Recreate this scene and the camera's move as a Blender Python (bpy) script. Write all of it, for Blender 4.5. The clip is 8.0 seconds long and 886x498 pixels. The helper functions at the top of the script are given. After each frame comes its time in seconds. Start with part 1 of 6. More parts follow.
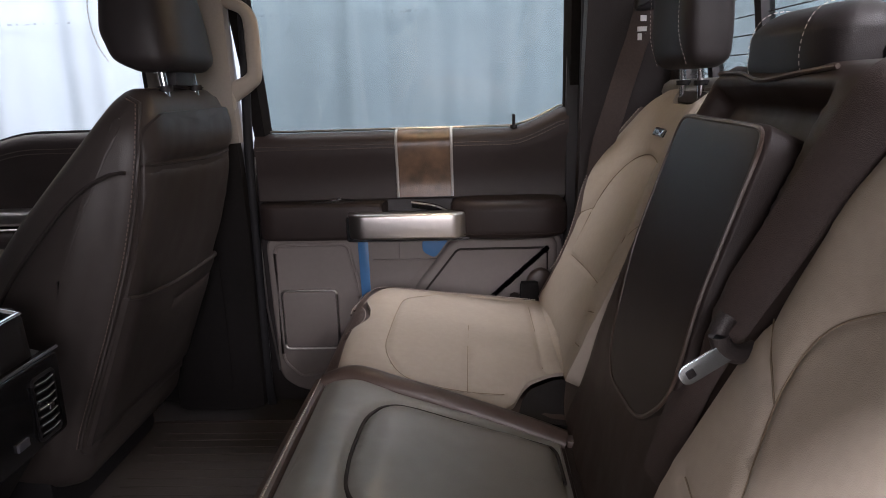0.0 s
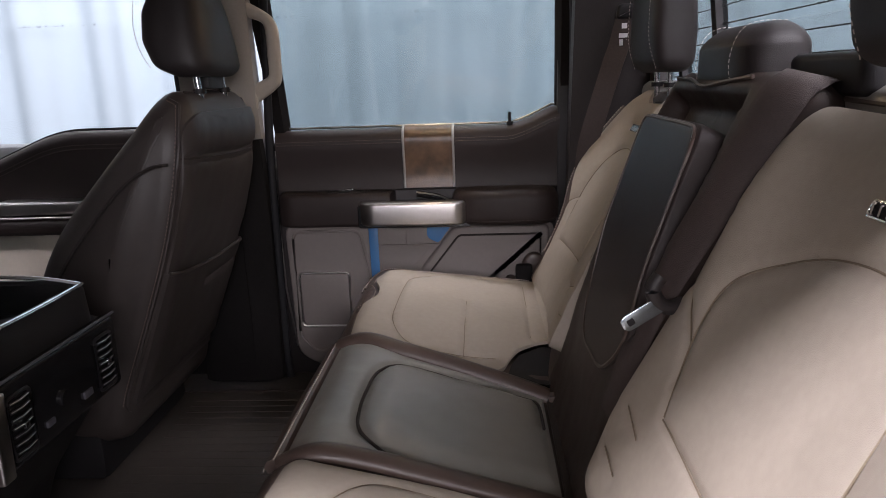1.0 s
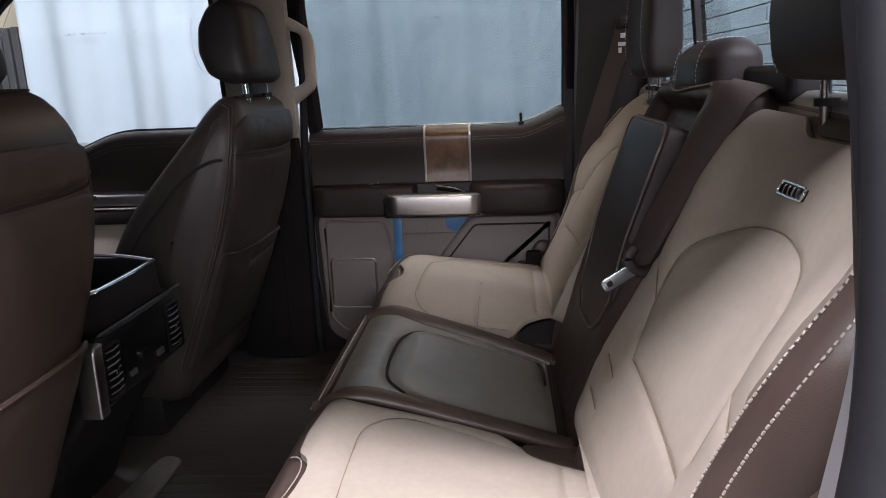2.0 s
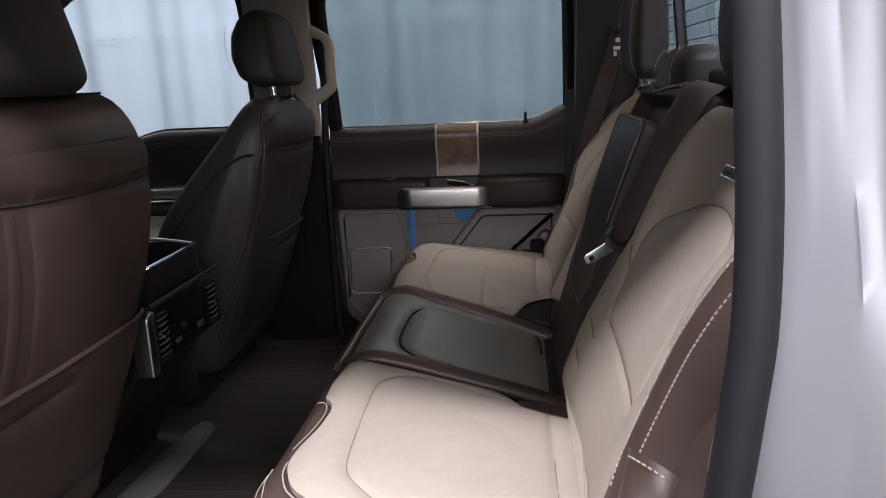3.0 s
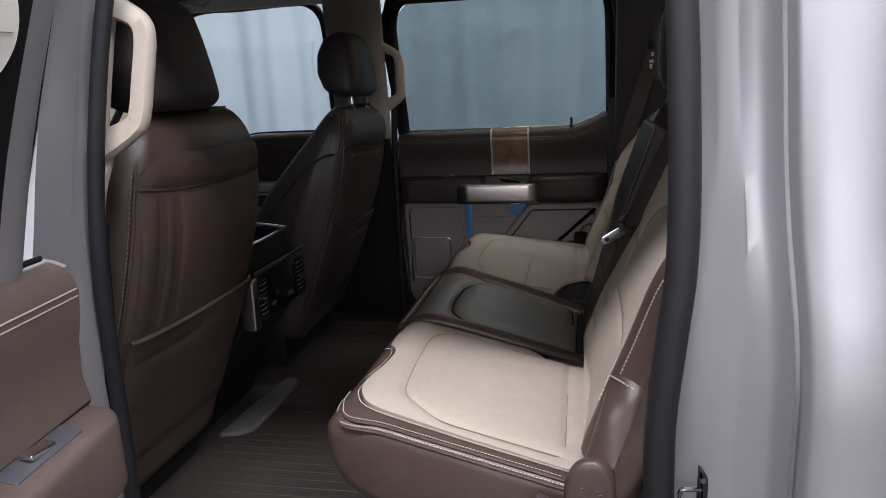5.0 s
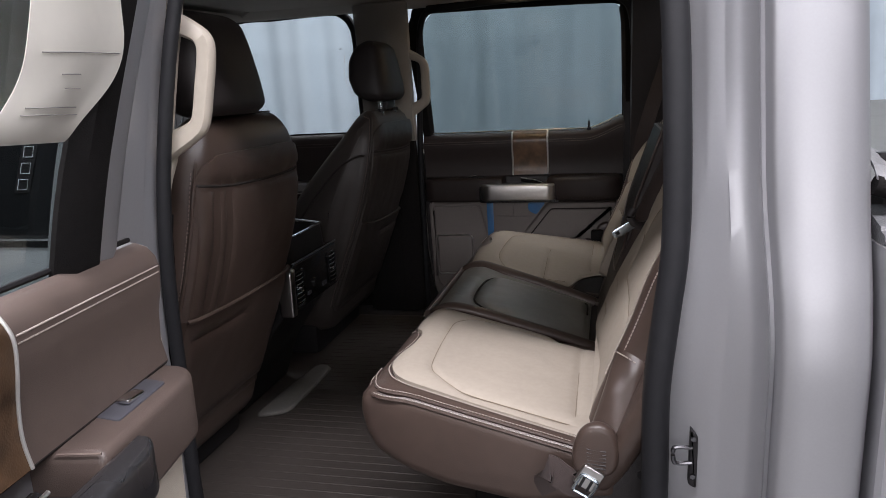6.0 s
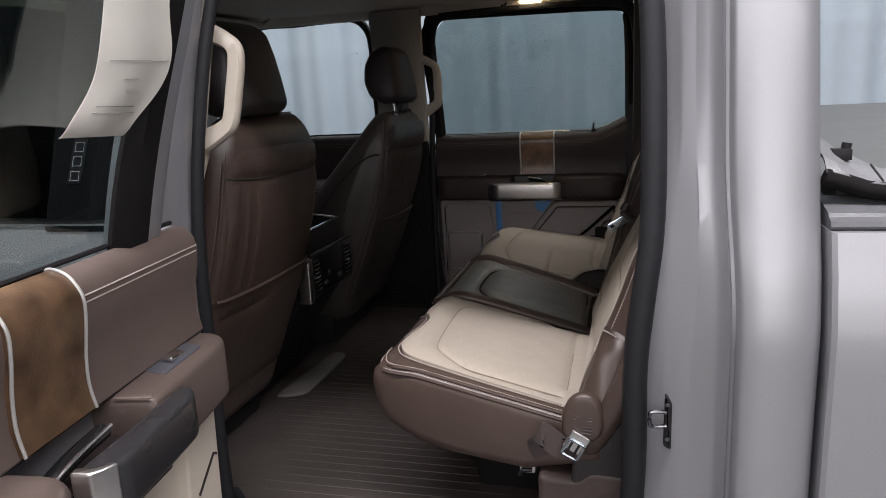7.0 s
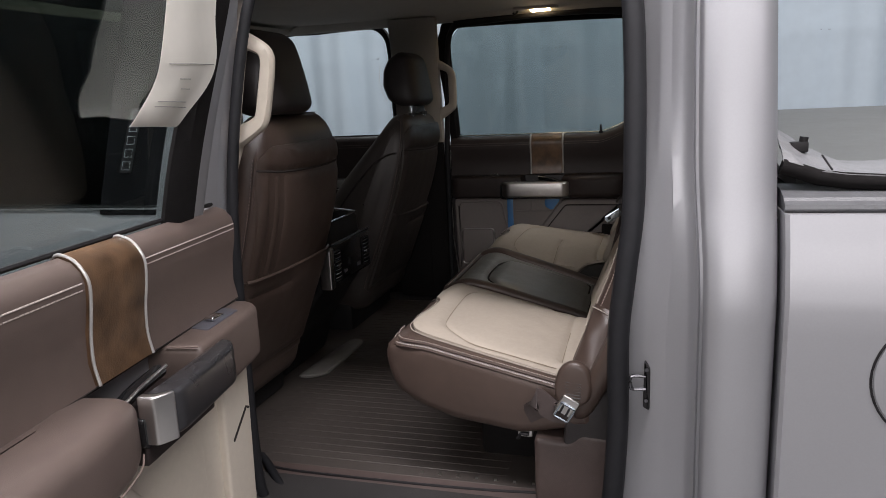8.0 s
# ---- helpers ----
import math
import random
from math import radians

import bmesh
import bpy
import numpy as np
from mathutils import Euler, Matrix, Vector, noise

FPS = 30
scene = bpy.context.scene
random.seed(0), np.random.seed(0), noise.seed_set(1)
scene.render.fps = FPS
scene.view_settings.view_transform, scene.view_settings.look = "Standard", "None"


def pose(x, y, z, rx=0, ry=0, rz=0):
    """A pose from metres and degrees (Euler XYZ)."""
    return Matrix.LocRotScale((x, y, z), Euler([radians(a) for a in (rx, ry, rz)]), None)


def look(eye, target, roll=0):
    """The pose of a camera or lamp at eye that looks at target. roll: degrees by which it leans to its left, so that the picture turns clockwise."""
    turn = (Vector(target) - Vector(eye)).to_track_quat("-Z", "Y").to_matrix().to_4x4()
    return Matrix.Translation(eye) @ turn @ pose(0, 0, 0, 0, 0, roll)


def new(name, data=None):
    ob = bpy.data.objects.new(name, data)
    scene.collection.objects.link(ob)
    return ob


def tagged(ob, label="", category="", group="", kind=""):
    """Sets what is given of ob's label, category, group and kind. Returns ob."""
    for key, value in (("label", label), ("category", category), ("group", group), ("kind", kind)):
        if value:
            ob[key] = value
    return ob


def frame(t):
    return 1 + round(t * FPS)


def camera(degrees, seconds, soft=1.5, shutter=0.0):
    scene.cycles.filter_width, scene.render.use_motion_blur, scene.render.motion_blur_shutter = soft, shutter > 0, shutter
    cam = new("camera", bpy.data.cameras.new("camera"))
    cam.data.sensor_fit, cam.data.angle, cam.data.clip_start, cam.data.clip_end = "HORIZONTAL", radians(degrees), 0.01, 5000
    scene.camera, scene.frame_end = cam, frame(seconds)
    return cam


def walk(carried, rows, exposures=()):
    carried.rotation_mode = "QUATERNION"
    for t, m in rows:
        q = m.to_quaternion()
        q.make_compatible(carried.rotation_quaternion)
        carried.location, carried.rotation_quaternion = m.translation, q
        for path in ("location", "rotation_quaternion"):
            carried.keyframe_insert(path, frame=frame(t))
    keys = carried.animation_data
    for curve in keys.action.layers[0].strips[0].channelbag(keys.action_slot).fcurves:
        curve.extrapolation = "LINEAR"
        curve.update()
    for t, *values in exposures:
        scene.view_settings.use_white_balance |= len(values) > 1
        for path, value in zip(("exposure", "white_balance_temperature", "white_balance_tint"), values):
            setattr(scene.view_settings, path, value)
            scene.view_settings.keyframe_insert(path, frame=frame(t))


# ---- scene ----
cam = camera(64.0, 8.0, soft=0.85)
PATH = [
    (0, (0.108, 0.108, 1.669), (0.026, 2.054, 1.212), -1.8),
    (0.5, (0.127, 0.022, 1.676), (0.034, 1.966, 1.216), -1.8),
    (1, (0.139, -0.073, 1.685), (0.025, 1.868, 1.215), -2.0),
    (1.5, (0.146, -0.179, 1.697), (0.01, 1.76, 1.225), -2.1),
    (2, (0.158, -0.284, 1.698), (-0.012, 1.653, 1.23), -2.3),
    (3.5, (0.215, -0.539, 1.706), (-0.027, 1.392, 1.243), -2.6),
    (4, (0.239, -0.617, 1.714), (-0.046, 1.308, 1.251), -2.5),
    (4.5, (0.262, -0.689, 1.72), (-0.088, 1.226, 1.263), -2.7),
    (6, (0.302, -0.898, 1.734), (-0.16, 0.997, 1.294), -3.0),
    (6.5, (0.327, -0.961, 1.733), (-0.16, 0.929, 1.297), -3.0),
    (7, (0.354, -1.024, 1.732), (-0.151, 0.863, 1.303), -2.9),
    (7.5, (0.392, -1.092, 1.726), (-0.127, 0.793, 1.306), -2.9),
    (8, (0.421, -1.174, 1.72), (-0.139, 0.702, 1.309), -2.8),
]
EXPOSURES = [(0.0, 1.00, 6560, 18), (1.0, 0.88, 6460, 18), (2.0, 0.62, 6350, 16), (3.5, 0.12, 6300, 15), (4.5, -0.06, 6300, 13), (6.0, -0.16, 6450, 12), (8.0, -0.38, 6650, 11)]
walk(cam, [(t, look(eye, target, roll)) for t, eye, target, roll in PATH], EXPOSURES)

# ---- world and lights ----
world = bpy.data.worlds.new("studio_air")
world.use_nodes = True
scene.world = world
world.node_tree.nodes["Background"].inputs[0].default_value = (0.60, 0.66, 0.75, 1)
world.node_tree.nodes["Background"].inputs[1].default_value = 0.02


def area_lamp(name, at, target, sx, sy, power, colour):
    lamp = bpy.data.lights.new(name, "AREA")
    lamp.shape, lamp.size, lamp.size_y, lamp.energy, lamp.color = "RECTANGLE", sx, sy, power, colour
    ob = new(name, lamp)
    ob.matrix_world = look(at, target)
    return ob


# rows of ceiling lights of the studio: over the open side and along the curtain
area_lamp("ceiling_light_near", (0.4, -1.05, 4.5), (0.4, -0.5, 0), 6.0, 0.6, 430, (0.97, 0.95, 1.0))
# added fill from an unseen lamp, brightening upright trim and paint
area_lamp("side_fill_light", (0.9, -6.1, 3.0), (0.2, 0.2, 1.2), 6.0, 1.6, 240, (0.99, 0.965, 0.99))
area_lamp("ceiling_light_far", (-0.5, 3.25, 4.4), (-0.5, 3.6, 0), 9.0, 0.7, 100, (0.95, 0.96, 1.0))


# ---- materials ----
def material(name, colour, rough=0.5, metal=0.0, grain=0.15, scale=60.0, bump=0.0, bump_scale=400.0, coat=0.0, spec=0.5, stain=6.0):
    """A surface with variation at two scales (fine grain and broad wear) and a fine relief."""
    m = bpy.data.materials.new(name)
    m.use_nodes = True
    nodes, links = m.node_tree.nodes, m.node_tree.links
    bsdf = nodes["Principled BSDF"]
    coord = nodes.new("ShaderNodeTexCoord")
    fine = nodes.new("ShaderNodeTexNoise")
    fine.inputs["Scale"].default_value, fine.inputs["Detail"].default_value = scale, 6
    broad = nodes.new("ShaderNodeTexNoise")
    broad.inputs["Scale"].default_value, broad.inputs["Detail"].default_value = stain, 3
    mix = nodes.new("ShaderNodeMath")
    mix.operation = "MULTIPLY_ADD"
    mix.inputs[1].default_value = 0.5
    half = nodes.new("ShaderNodeMath")
    half.operation = "MULTIPLY"
    half.inputs[1].default_value = 0.5
    ramp = nodes.new("ShaderNodeValToRGB")
    lo, hi = 1 - grain, 1 + grain
    ramp.color_ramp.elements[0].color = (*[min(1, c * lo) for c in colour], 1)
    ramp.color_ramp.elements[1].color = (*[min(1, c * hi) for c in colour], 1)
    ramp.color_ramp.elements[0].position, ramp.color_ramp.elements[1].position = 0.3, 0.7
    links.new(coord.outputs["Object"], fine.inputs["Vector"])
    links.new(coord.outputs["Object"], broad.inputs["Vector"])
    links.new(broad.outputs["Fac"], half.inputs[0])
    links.new(fine.outputs["Fac"], mix.inputs[0])
    links.new(half.outputs[0], mix.inputs[2])
    links.new(mix.outputs[0], ramp.inputs["Fac"])
    links.new(ramp.outputs["Color"], bsdf.inputs["Base Color"])
    gloss = nodes.new("ShaderNodeMapRange")
    gloss.inputs["To Min"].default_value, gloss.inputs["To Max"].default_value = max(0.02, rough - 0.08), min(1, rough + 0.08)
    links.new(broad.outputs["Fac"], gloss.inputs["Value"])
    links.new(gloss.outputs[0], bsdf.inputs["Roughness"])
    bsdf.inputs["Metallic"].default_value = metal
    bsdf.inputs["Specular IOR Level"].default_value = spec
    bsdf.inputs["Coat Weight"].default_value = coat
    bsdf.inputs["Coat Roughness"].default_value = 0.08
    if bump:
        cells = nodes.new("ShaderNodeTexVoronoi")
        cells.inputs["Scale"].default_value = bump_scale
        relief = nodes.new("ShaderNodeBump")
        relief.inputs["Strength"].default_value, relief.inputs["Distance"].default_value = bump, 0.002
        links.new(coord.outputs["Object"], cells.inputs["Vector"])
        links.new(cells.outputs["Distance"], relief.inputs["Height"])
        links.new(relief.outputs["Normal"], bsdf.inputs["Normal"])
    return m


def glass(name, colour, rough=0.0):
    m = bpy.data.materials.new(name)
    m.use_nodes = True
    b = m.node_tree.nodes["Principled BSDF"]
    b.inputs["Base Color"].default_value = (*colour, 1)
    b.inputs["Transmission Weight"].default_value = 1.0
    b.inputs["Roughness"].default_value = rough
    b.inputs["IOR"].default_value = 1.45
    return m


def glow(name, colour, strength):
    m = bpy.data.materials.new(name)
    m.use_nodes = True
    b = m.node_tree.nodes["Principled BSDF"]
    b.inputs["Base Color"].default_value = (*colour, 1)
    b.inputs["Emission Color"].default_value = (*colour, 1)
    b.inputs["Emission Strength"].default_value = strength
    return m


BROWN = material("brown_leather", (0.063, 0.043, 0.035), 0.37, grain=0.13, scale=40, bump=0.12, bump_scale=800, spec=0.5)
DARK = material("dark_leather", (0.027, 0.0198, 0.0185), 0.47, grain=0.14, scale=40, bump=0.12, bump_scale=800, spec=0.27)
HEAD = material("black_brown_leather", (0.024, 0.020, 0.020), 0.50, grain=0.14, scale=40, bump=0.12, bump_scale=800, spec=0.3)
GREY = material("grey_leather", (0.21, 0.203, 0.182), 0.31, grain=0.10, scale=40, bump=0.10, bump_scale=800, spec=0.65)
BEIGE = material("beige_cover", (0.350, 0.304, 0.252), 0.72, grain=0.07, scale=90, bump=0.15, bump_scale=900, spec=0.3)
TAN = material("tan_wood_leather", (0.098, 0.056, 0.031), 0.34, grain=0.60, scale=28, bump=0.12, stain=14)
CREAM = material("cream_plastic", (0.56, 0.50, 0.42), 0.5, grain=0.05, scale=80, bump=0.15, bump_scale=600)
# lighter copy of the door leather; outside light is put into its colour
LIT_BROWN = material("lit_door_leather", (0.108, 0.080, 0.069), 0.42, grain=0.12, scale=40, bump=0.14, bump_scale=800)
HANDLE = material("beige_moulded_plastic", (0.40, 0.355, 0.295), 0.5, grain=0.06, scale=80, bump=0.15, bump_scale=600)
# headliner cloth in a darker tone that stands for shade on the pillars
SHADED_LINER = material("shaded_liner_cloth", (0.30, 0.273, 0.245), 0.85, grain=0.08, scale=250, bump=0.2, bump_scale=900)
# darkened copy of the cream plastic; shade is put into its colour
SHADED_CREAM = material("shaded_cream_plastic", (0.185, 0.160, 0.148), 0.55, grain=0.06, scale=80, bump=0.15, bump_scale=600)
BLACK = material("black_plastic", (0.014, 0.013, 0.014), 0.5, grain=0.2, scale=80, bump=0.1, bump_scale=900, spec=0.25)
MATT = material("matt_black_trim", (0.010, 0.009, 0.009), 0.85, grain=0.25, scale=90, bump=0.2, bump_scale=500, spec=0.12)
GLOSS = material("gloss_black", (0.012, 0.012, 0.013), 0.15, grain=0.2, scale=30)
TRIM = material("dark_brown_plastic", (0.022, 0.018, 0.018), 0.52, grain=0.15, scale=80, bump=0.2, bump_scale=500)
RUBBER = material("seal_rubber", (0.014, 0.014, 0.016), 0.6, grain=0.2, scale=50, spec=0.22)
DARK_BROWN = material("dark_brown_leather", (0.040, 0.0275, 0.0235), 0.50, grain=0.14, scale=40, bump=0.12, bump_scale=800, spec=0.27)
# darker copy of the front seat leather, holding the far side's shade
SHADED_SEAT = material("shaded_seat_leather", (0.043, 0.035, 0.032), 0.44, grain=0.14, scale=40, bump=0.12, bump_scale=800, spec=0.45)
FOLD = material("leather_seam", (0.034, 0.023, 0.020), 0.7, grain=0.1)
# near-black line colour that stands for shade in seams and creases
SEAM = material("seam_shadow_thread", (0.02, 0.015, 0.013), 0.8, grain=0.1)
CREASE = material("beige_seam_thread", (0.20, 0.155, 0.11), 0.8, grain=0.1)
THREAD = material("pale_thread", (0.42, 0.36, 0.32), 0.7, grain=0.1)
TWINE = material("brown_thread", (0.19, 0.14, 0.12), 0.7, grain=0.1)
MARK = material("faded_print", (0.33, 0.38, 0.42), 0.85, grain=0.2)
CHROME = material("chrome", (0.82, 0.82, 0.83), 0.12, metal=1.0, grain=0.03)
BRIGHT = material("bright_moulding", (0.56, 0.55, 0.53), 0.30, metal=0.55, grain=0.05)
SATIN = material("satin_metal", (0.58, 0.56, 0.54), 0.32, metal=1.0, grain=0.06)
PAINT = material("silver_paint", (0.345, 0.345, 0.36), 0.47, metal=0.55, grain=0.03, scale=300, coat=0.10, stain=2.0)
IRON = material("dark_steel", (0.16, 0.16, 0.17), 0.22, metal=1.0, grain=0.1)
# grip metal darkened to stand for the dark surroundings it mirrors
SHADED_GRIP = material("shaded_grip_metal", (0.045, 0.044, 0.047), 0.30, metal=0.4, grain=0.1, coat=0.3)
HINGE = material("brown_plastic", (0.062, 0.043, 0.038), 0.5, grain=0.12, scale=80, bump=0.15, bump_scale=600)
STEEL = material("tongue_steel", (0.42, 0.49, 0.55), 0.25, metal=1.0, grain=0.05)
WEB = material("belt_webbing", (0.052, 0.037, 0.034), 0.62, grain=0.2, scale=200, bump=0.3, bump_scale=900)
MAT = material("floor_mat_rubber", (0.055, 0.046, 0.041), 0.45, grain=0.22, scale=50, bump=0.2, bump_scale=500, stain=5)
CARPET = material("dark_carpet", (0.028, 0.025, 0.024), 0.95, grain=0.4, scale=300, bump=0.5, bump_scale=600)
LINER = material("headliner_cloth", (0.50, 0.465, 0.42), 0.9, grain=0.08, scale=250, bump=0.2, bump_scale=900)
CLOTH = material("pale_blue_curtain", (0.52, 0.60, 0.66), 0.85, grain=0.05, scale=14, stain=1.5)
CONCRETE = material("studio_concrete", (0.22, 0.22, 0.22), 0.6, grain=0.25, scale=20, bump=0.1, stain=1.2)
WALL = material("studio_wall_paint", (0.10, 0.105, 0.11), 0.8, grain=0.1, scale=20, stain=0.8)
MID_WALL = material("bounce_grey_paint", (0.28, 0.28, 0.29), 0.8, grain=0.06, scale=20, stain=0.8)
PALE_WALL = material("bounce_pale_paint", (0.45, 0.45, 0.46), 0.8, grain=0.06, scale=20, stain=0.8)
PAPER = material("paper", (0.72, 0.69, 0.62), 0.8, grain=0.03, scale=60)
INK = material("grey_print", (0.30, 0.29, 0.27), 0.8, grain=0.1)
# paler grey that stands for light on the footwell floor
LIT_FLOOR = material("lit_floor_grey", (0.135, 0.127, 0.118), 0.6, grain=0.2, scale=60, bump=0.15, bump_scale=600)
DULL = material("dull_grey_plastic", (0.075, 0.075, 0.088), 0.4, grain=0.1)
RAIL = material("grey_rail_plastic", (0.115, 0.117, 0.122), 0.45, grain=0.15, scale=60, bump=0.3, bump_scale=300)
VINYL = material("grey_vinyl", (0.185, 0.185, 0.19), 0.45, grain=0.15, scale=60, bump=0.3, bump_scale=300)
TONNEAU = material("tonneau_ribs", (0.135, 0.137, 0.130), 0.5, grain=0.12, scale=30, bump=0.1)
CREAM_WALL = material("studio_cream_paint", (0.66, 0.60, 0.44), 0.8, grain=0.05, scale=20, stain=0.8)
WHITE = material("white_print", (0.75, 0.75, 0.75), 0.6, grain=0.05)
BLUE_GLOSS = material("blue_gloss_coat", (0.07, 0.20, 0.42), 0.25, grain=0.1, scale=20, coat=0.6)
TINT = glass("tinted_glass", (0.318, 0.38, 0.38))
CLEAR = glass("clear_glass", (0.93, 0.97, 0.97))
LAMP = glow("warm_lamp_lens", (1.0, 0.74, 0.42), 42.0)

# ---- mesh helpers ----
ORIGIN = {}


def thing(name, at, label, category, group="", kind=""):
    ob = new(name)
    ob.location = at
    ORIGIN[ob] = Vector(at)
    return tagged(ob, label, category, group, kind)


def finish(bm, sharp=42):
    bmesh.ops.remove_doubles(bm, verts=bm.verts, dist=1e-5)
    bmesh.ops.recalc_face_normals(bm, faces=bm.faces)
    for f in bm.faces:
        f.smooth = True
    for e in bm.edges:
        e.smooth = e.calc_face_angle(0) < radians(sharp)


def mesh_of(name, bm, mat, at):
    bmesh.ops.translate(bm, verts=bm.verts, vec=-Vector(at))
    data = bpy.data.meshes.new(name)
    bm.to_mesh(data)
    bm.free()
    data.materials.append(mat)
    return data


def part(name, bm, mat, parent, label="", kind="", sharp=42, done=False):
    """Links a bmesh in world coordinates as one mesh under a thing or a part."""
    if not done:
        finish(bm, sharp)
    at = ORIGIN[parent]
    ob = new(name, mesh_of(name, bm, mat, at))
    ob.parent = parent
    ORIGIN[ob] = at
    return tagged(ob, label, "", "", kind)


def solo(name, bm, mat, label, category="", kind="structure", sharp=42):
    finish(bm, sharp)
    lo = [min(v.co[i] for v in bm.verts) for i in range(3)]
    hi = [max(v.co[i] for v in bm.verts) for i in range(3)]
    at = Vector(((lo[0] + hi[0]) / 2, (lo[1] + hi[1]) / 2, lo[2]))
    ob = new(name, mesh_of(name, bm, mat, at))
    ob.location = at
    ORIGIN[ob] = at
    return tagged(ob, label, category, "", kind)


def box(x0, x1, y0, y1, z0, z1, r=0.0, bm=None):
    bm = bm or bmesh.new()
    got = bmesh.ops.create_cube(bm, size=1.0)["verts"]
    for v in got:
        v.co = Vector(((x0 + x1) / 2 + v.co.x * (x1 - x0), (y0 + y1) / 2 + v.co.y * (y1 - y0), (z0 + z1) / 2 + v.co.z * (z1 - z0)))
    if r:
        edges = list({e for v in got for e in v.link_edges})
        bmesh.ops.bevel(bm, geom=edges, offset=r, segments=2, profile=0.6, affect="EDGES")
    return bm


def smooth_line(pts, steps=6, closed=False):
    """A Catmull-Rom curve through the points."""
    p = [np.array(q, float) for q in pts]
    n = len(p)
    out = []
    for i in range(n if closed else n - 1):
        a, b, c, d = (p[(i - 1) % n], p[i], p[(i + 1) % n], p[(i + 2) % n]) if closed else (p[max(i - 1, 0)], p[i], p[i + 1], p[min(i + 2, n - 1)])
        for k in range(steps):
            u = k / steps
            out.append(0.5 * (2 * b + (c - a) * u + (2 * a - 5 * b + 4 * c - d) * u * u + (3 * b - a - 3 * c + d) * u ** 3))
    if not closed:
        out.append(p[-1])
    return out


def rounded(pts, r=0.02, steps=5):
    """A closed polygon with its corners rounded; r may be a list."""
    n, out = len(pts), []
    for i in range(n):
        a, b, c = (np.array(pts[(i + k) % n], float) for k in (-1, 0, 1))
        rr = r[i] if isinstance(r, (list, tuple)) else r
        la, lc = np.linalg.norm(a - b), np.linalg.norm(c - b)
        q = min(rr, la * 0.48, lc * 0.48)
        s, e = b + (a - b) / la * q, b + (c - b) / lc * q
        for k in range(steps + 1):
            u = k / steps
            out.append((1 - u) ** 2 * s + 2 * u * (1 - u) * b + u * u * e)
    return out


def inset(poly, d):
    """Moves a closed polygon (anticlockwise or not) inwards by d along its vertex normals."""
    p = np.array(poly, float)
    area = 0.5 * np.sum(p[:, 0] * np.roll(p[:, 1], -1) - p[:, 1] * np.roll(p[:, 0], -1))
    t = np.roll(p, -1, 0) - np.roll(p, 1, 0)
    t /= np.maximum(np.linalg.norm(t, axis=1, keepdims=True), 1e-9)
    nrm = np.stack([-t[:, 1], t[:, 0]], 1) * (1 if area > 0 else -1)
    return p + nrm * d


def even(poly, step):
    """The same closed polygon with points at even steps."""
    p = np.array(poly, float)
    p = np.vstack([p, p[:1]])
    run = np.concatenate([[0.0], np.cumsum(np.linalg.norm(np.diff(p, axis=0), axis=1))])
    n = int(np.clip(run[-1] / step, 24, 120))
    d = np.linspace(0, run[-1], n, endpoint=False)
    return np.stack([np.interp(d, run, p[:, 0]), np.interp(d, run, p[:, 1])], 1)


def shrink(poly, d):
    """A soft inset that never folds over: small steps, each one evened out."""
    p = np.array(poly, float)
    n = max(1, int(d / 0.002))
    for _ in range(n):
        p = inset(p, d / n)
        p = 0.5 * p + 0.25 * (np.roll(p, 1, 0) + np.roll(p, -1, 0))
    return p


def pad(outline, h0, h1, r, place, dome=0.0, both=True, arc=4):
    """A body of that outline from h0 to h1, with edges rounded by r at the h1 end (and the h0 end), its ends swelling by dome.
    place(a, b, h) gives the point in the world."""
    bm = bmesh.new()
    sgn = 1 if h1 > h0 else -1
    soft = r > 0.0085
    if soft:
        outline = even(outline, max(0.005, r * 0.3))
    ins = [np.array(outline, float)]
    for k in range(1, arc + 1):
        d = r * (1 - math.cos(math.pi / 2 * k / arc))
        ins.append(shrink(ins[-1], d - r * (1 - math.cos(math.pi / 2 * (k - 1) / arc))) if soft else inset(outline, d))
    cap = [(ins[k], r * (1 - math.sin(math.pi / 2 * k / arc))) for k in range(arc + 1)]
    if dome:
        top, mid = ins[-1], ins[-1].mean(0)
        cap += [(mid + (top - mid) * f, -dome * (1 - f * f)) for f in (0.85, 0.65, 0.42, 0.2)]
    rings = [(q, h0 + sgn * d) for q, d in reversed(cap)] if both else [(ins[0], h0)]
    rings += [(q, h1 - sgn * d) for q, d in cap]
    loops = [[bm.verts.new(place(u, w, h)) for u, w in ring] for ring, h in rings]
    n = len(ins[0])
    for lo, hi in zip(loops, loops[1:]):
        for i in range(n):
            bm.faces.new((lo[i], lo[(i + 1) % n], hi[(i + 1) % n], hi[i]))
    bm.faces.new(loops[-1])
    bm.faces.new(loops[0][::-1])
    return bm


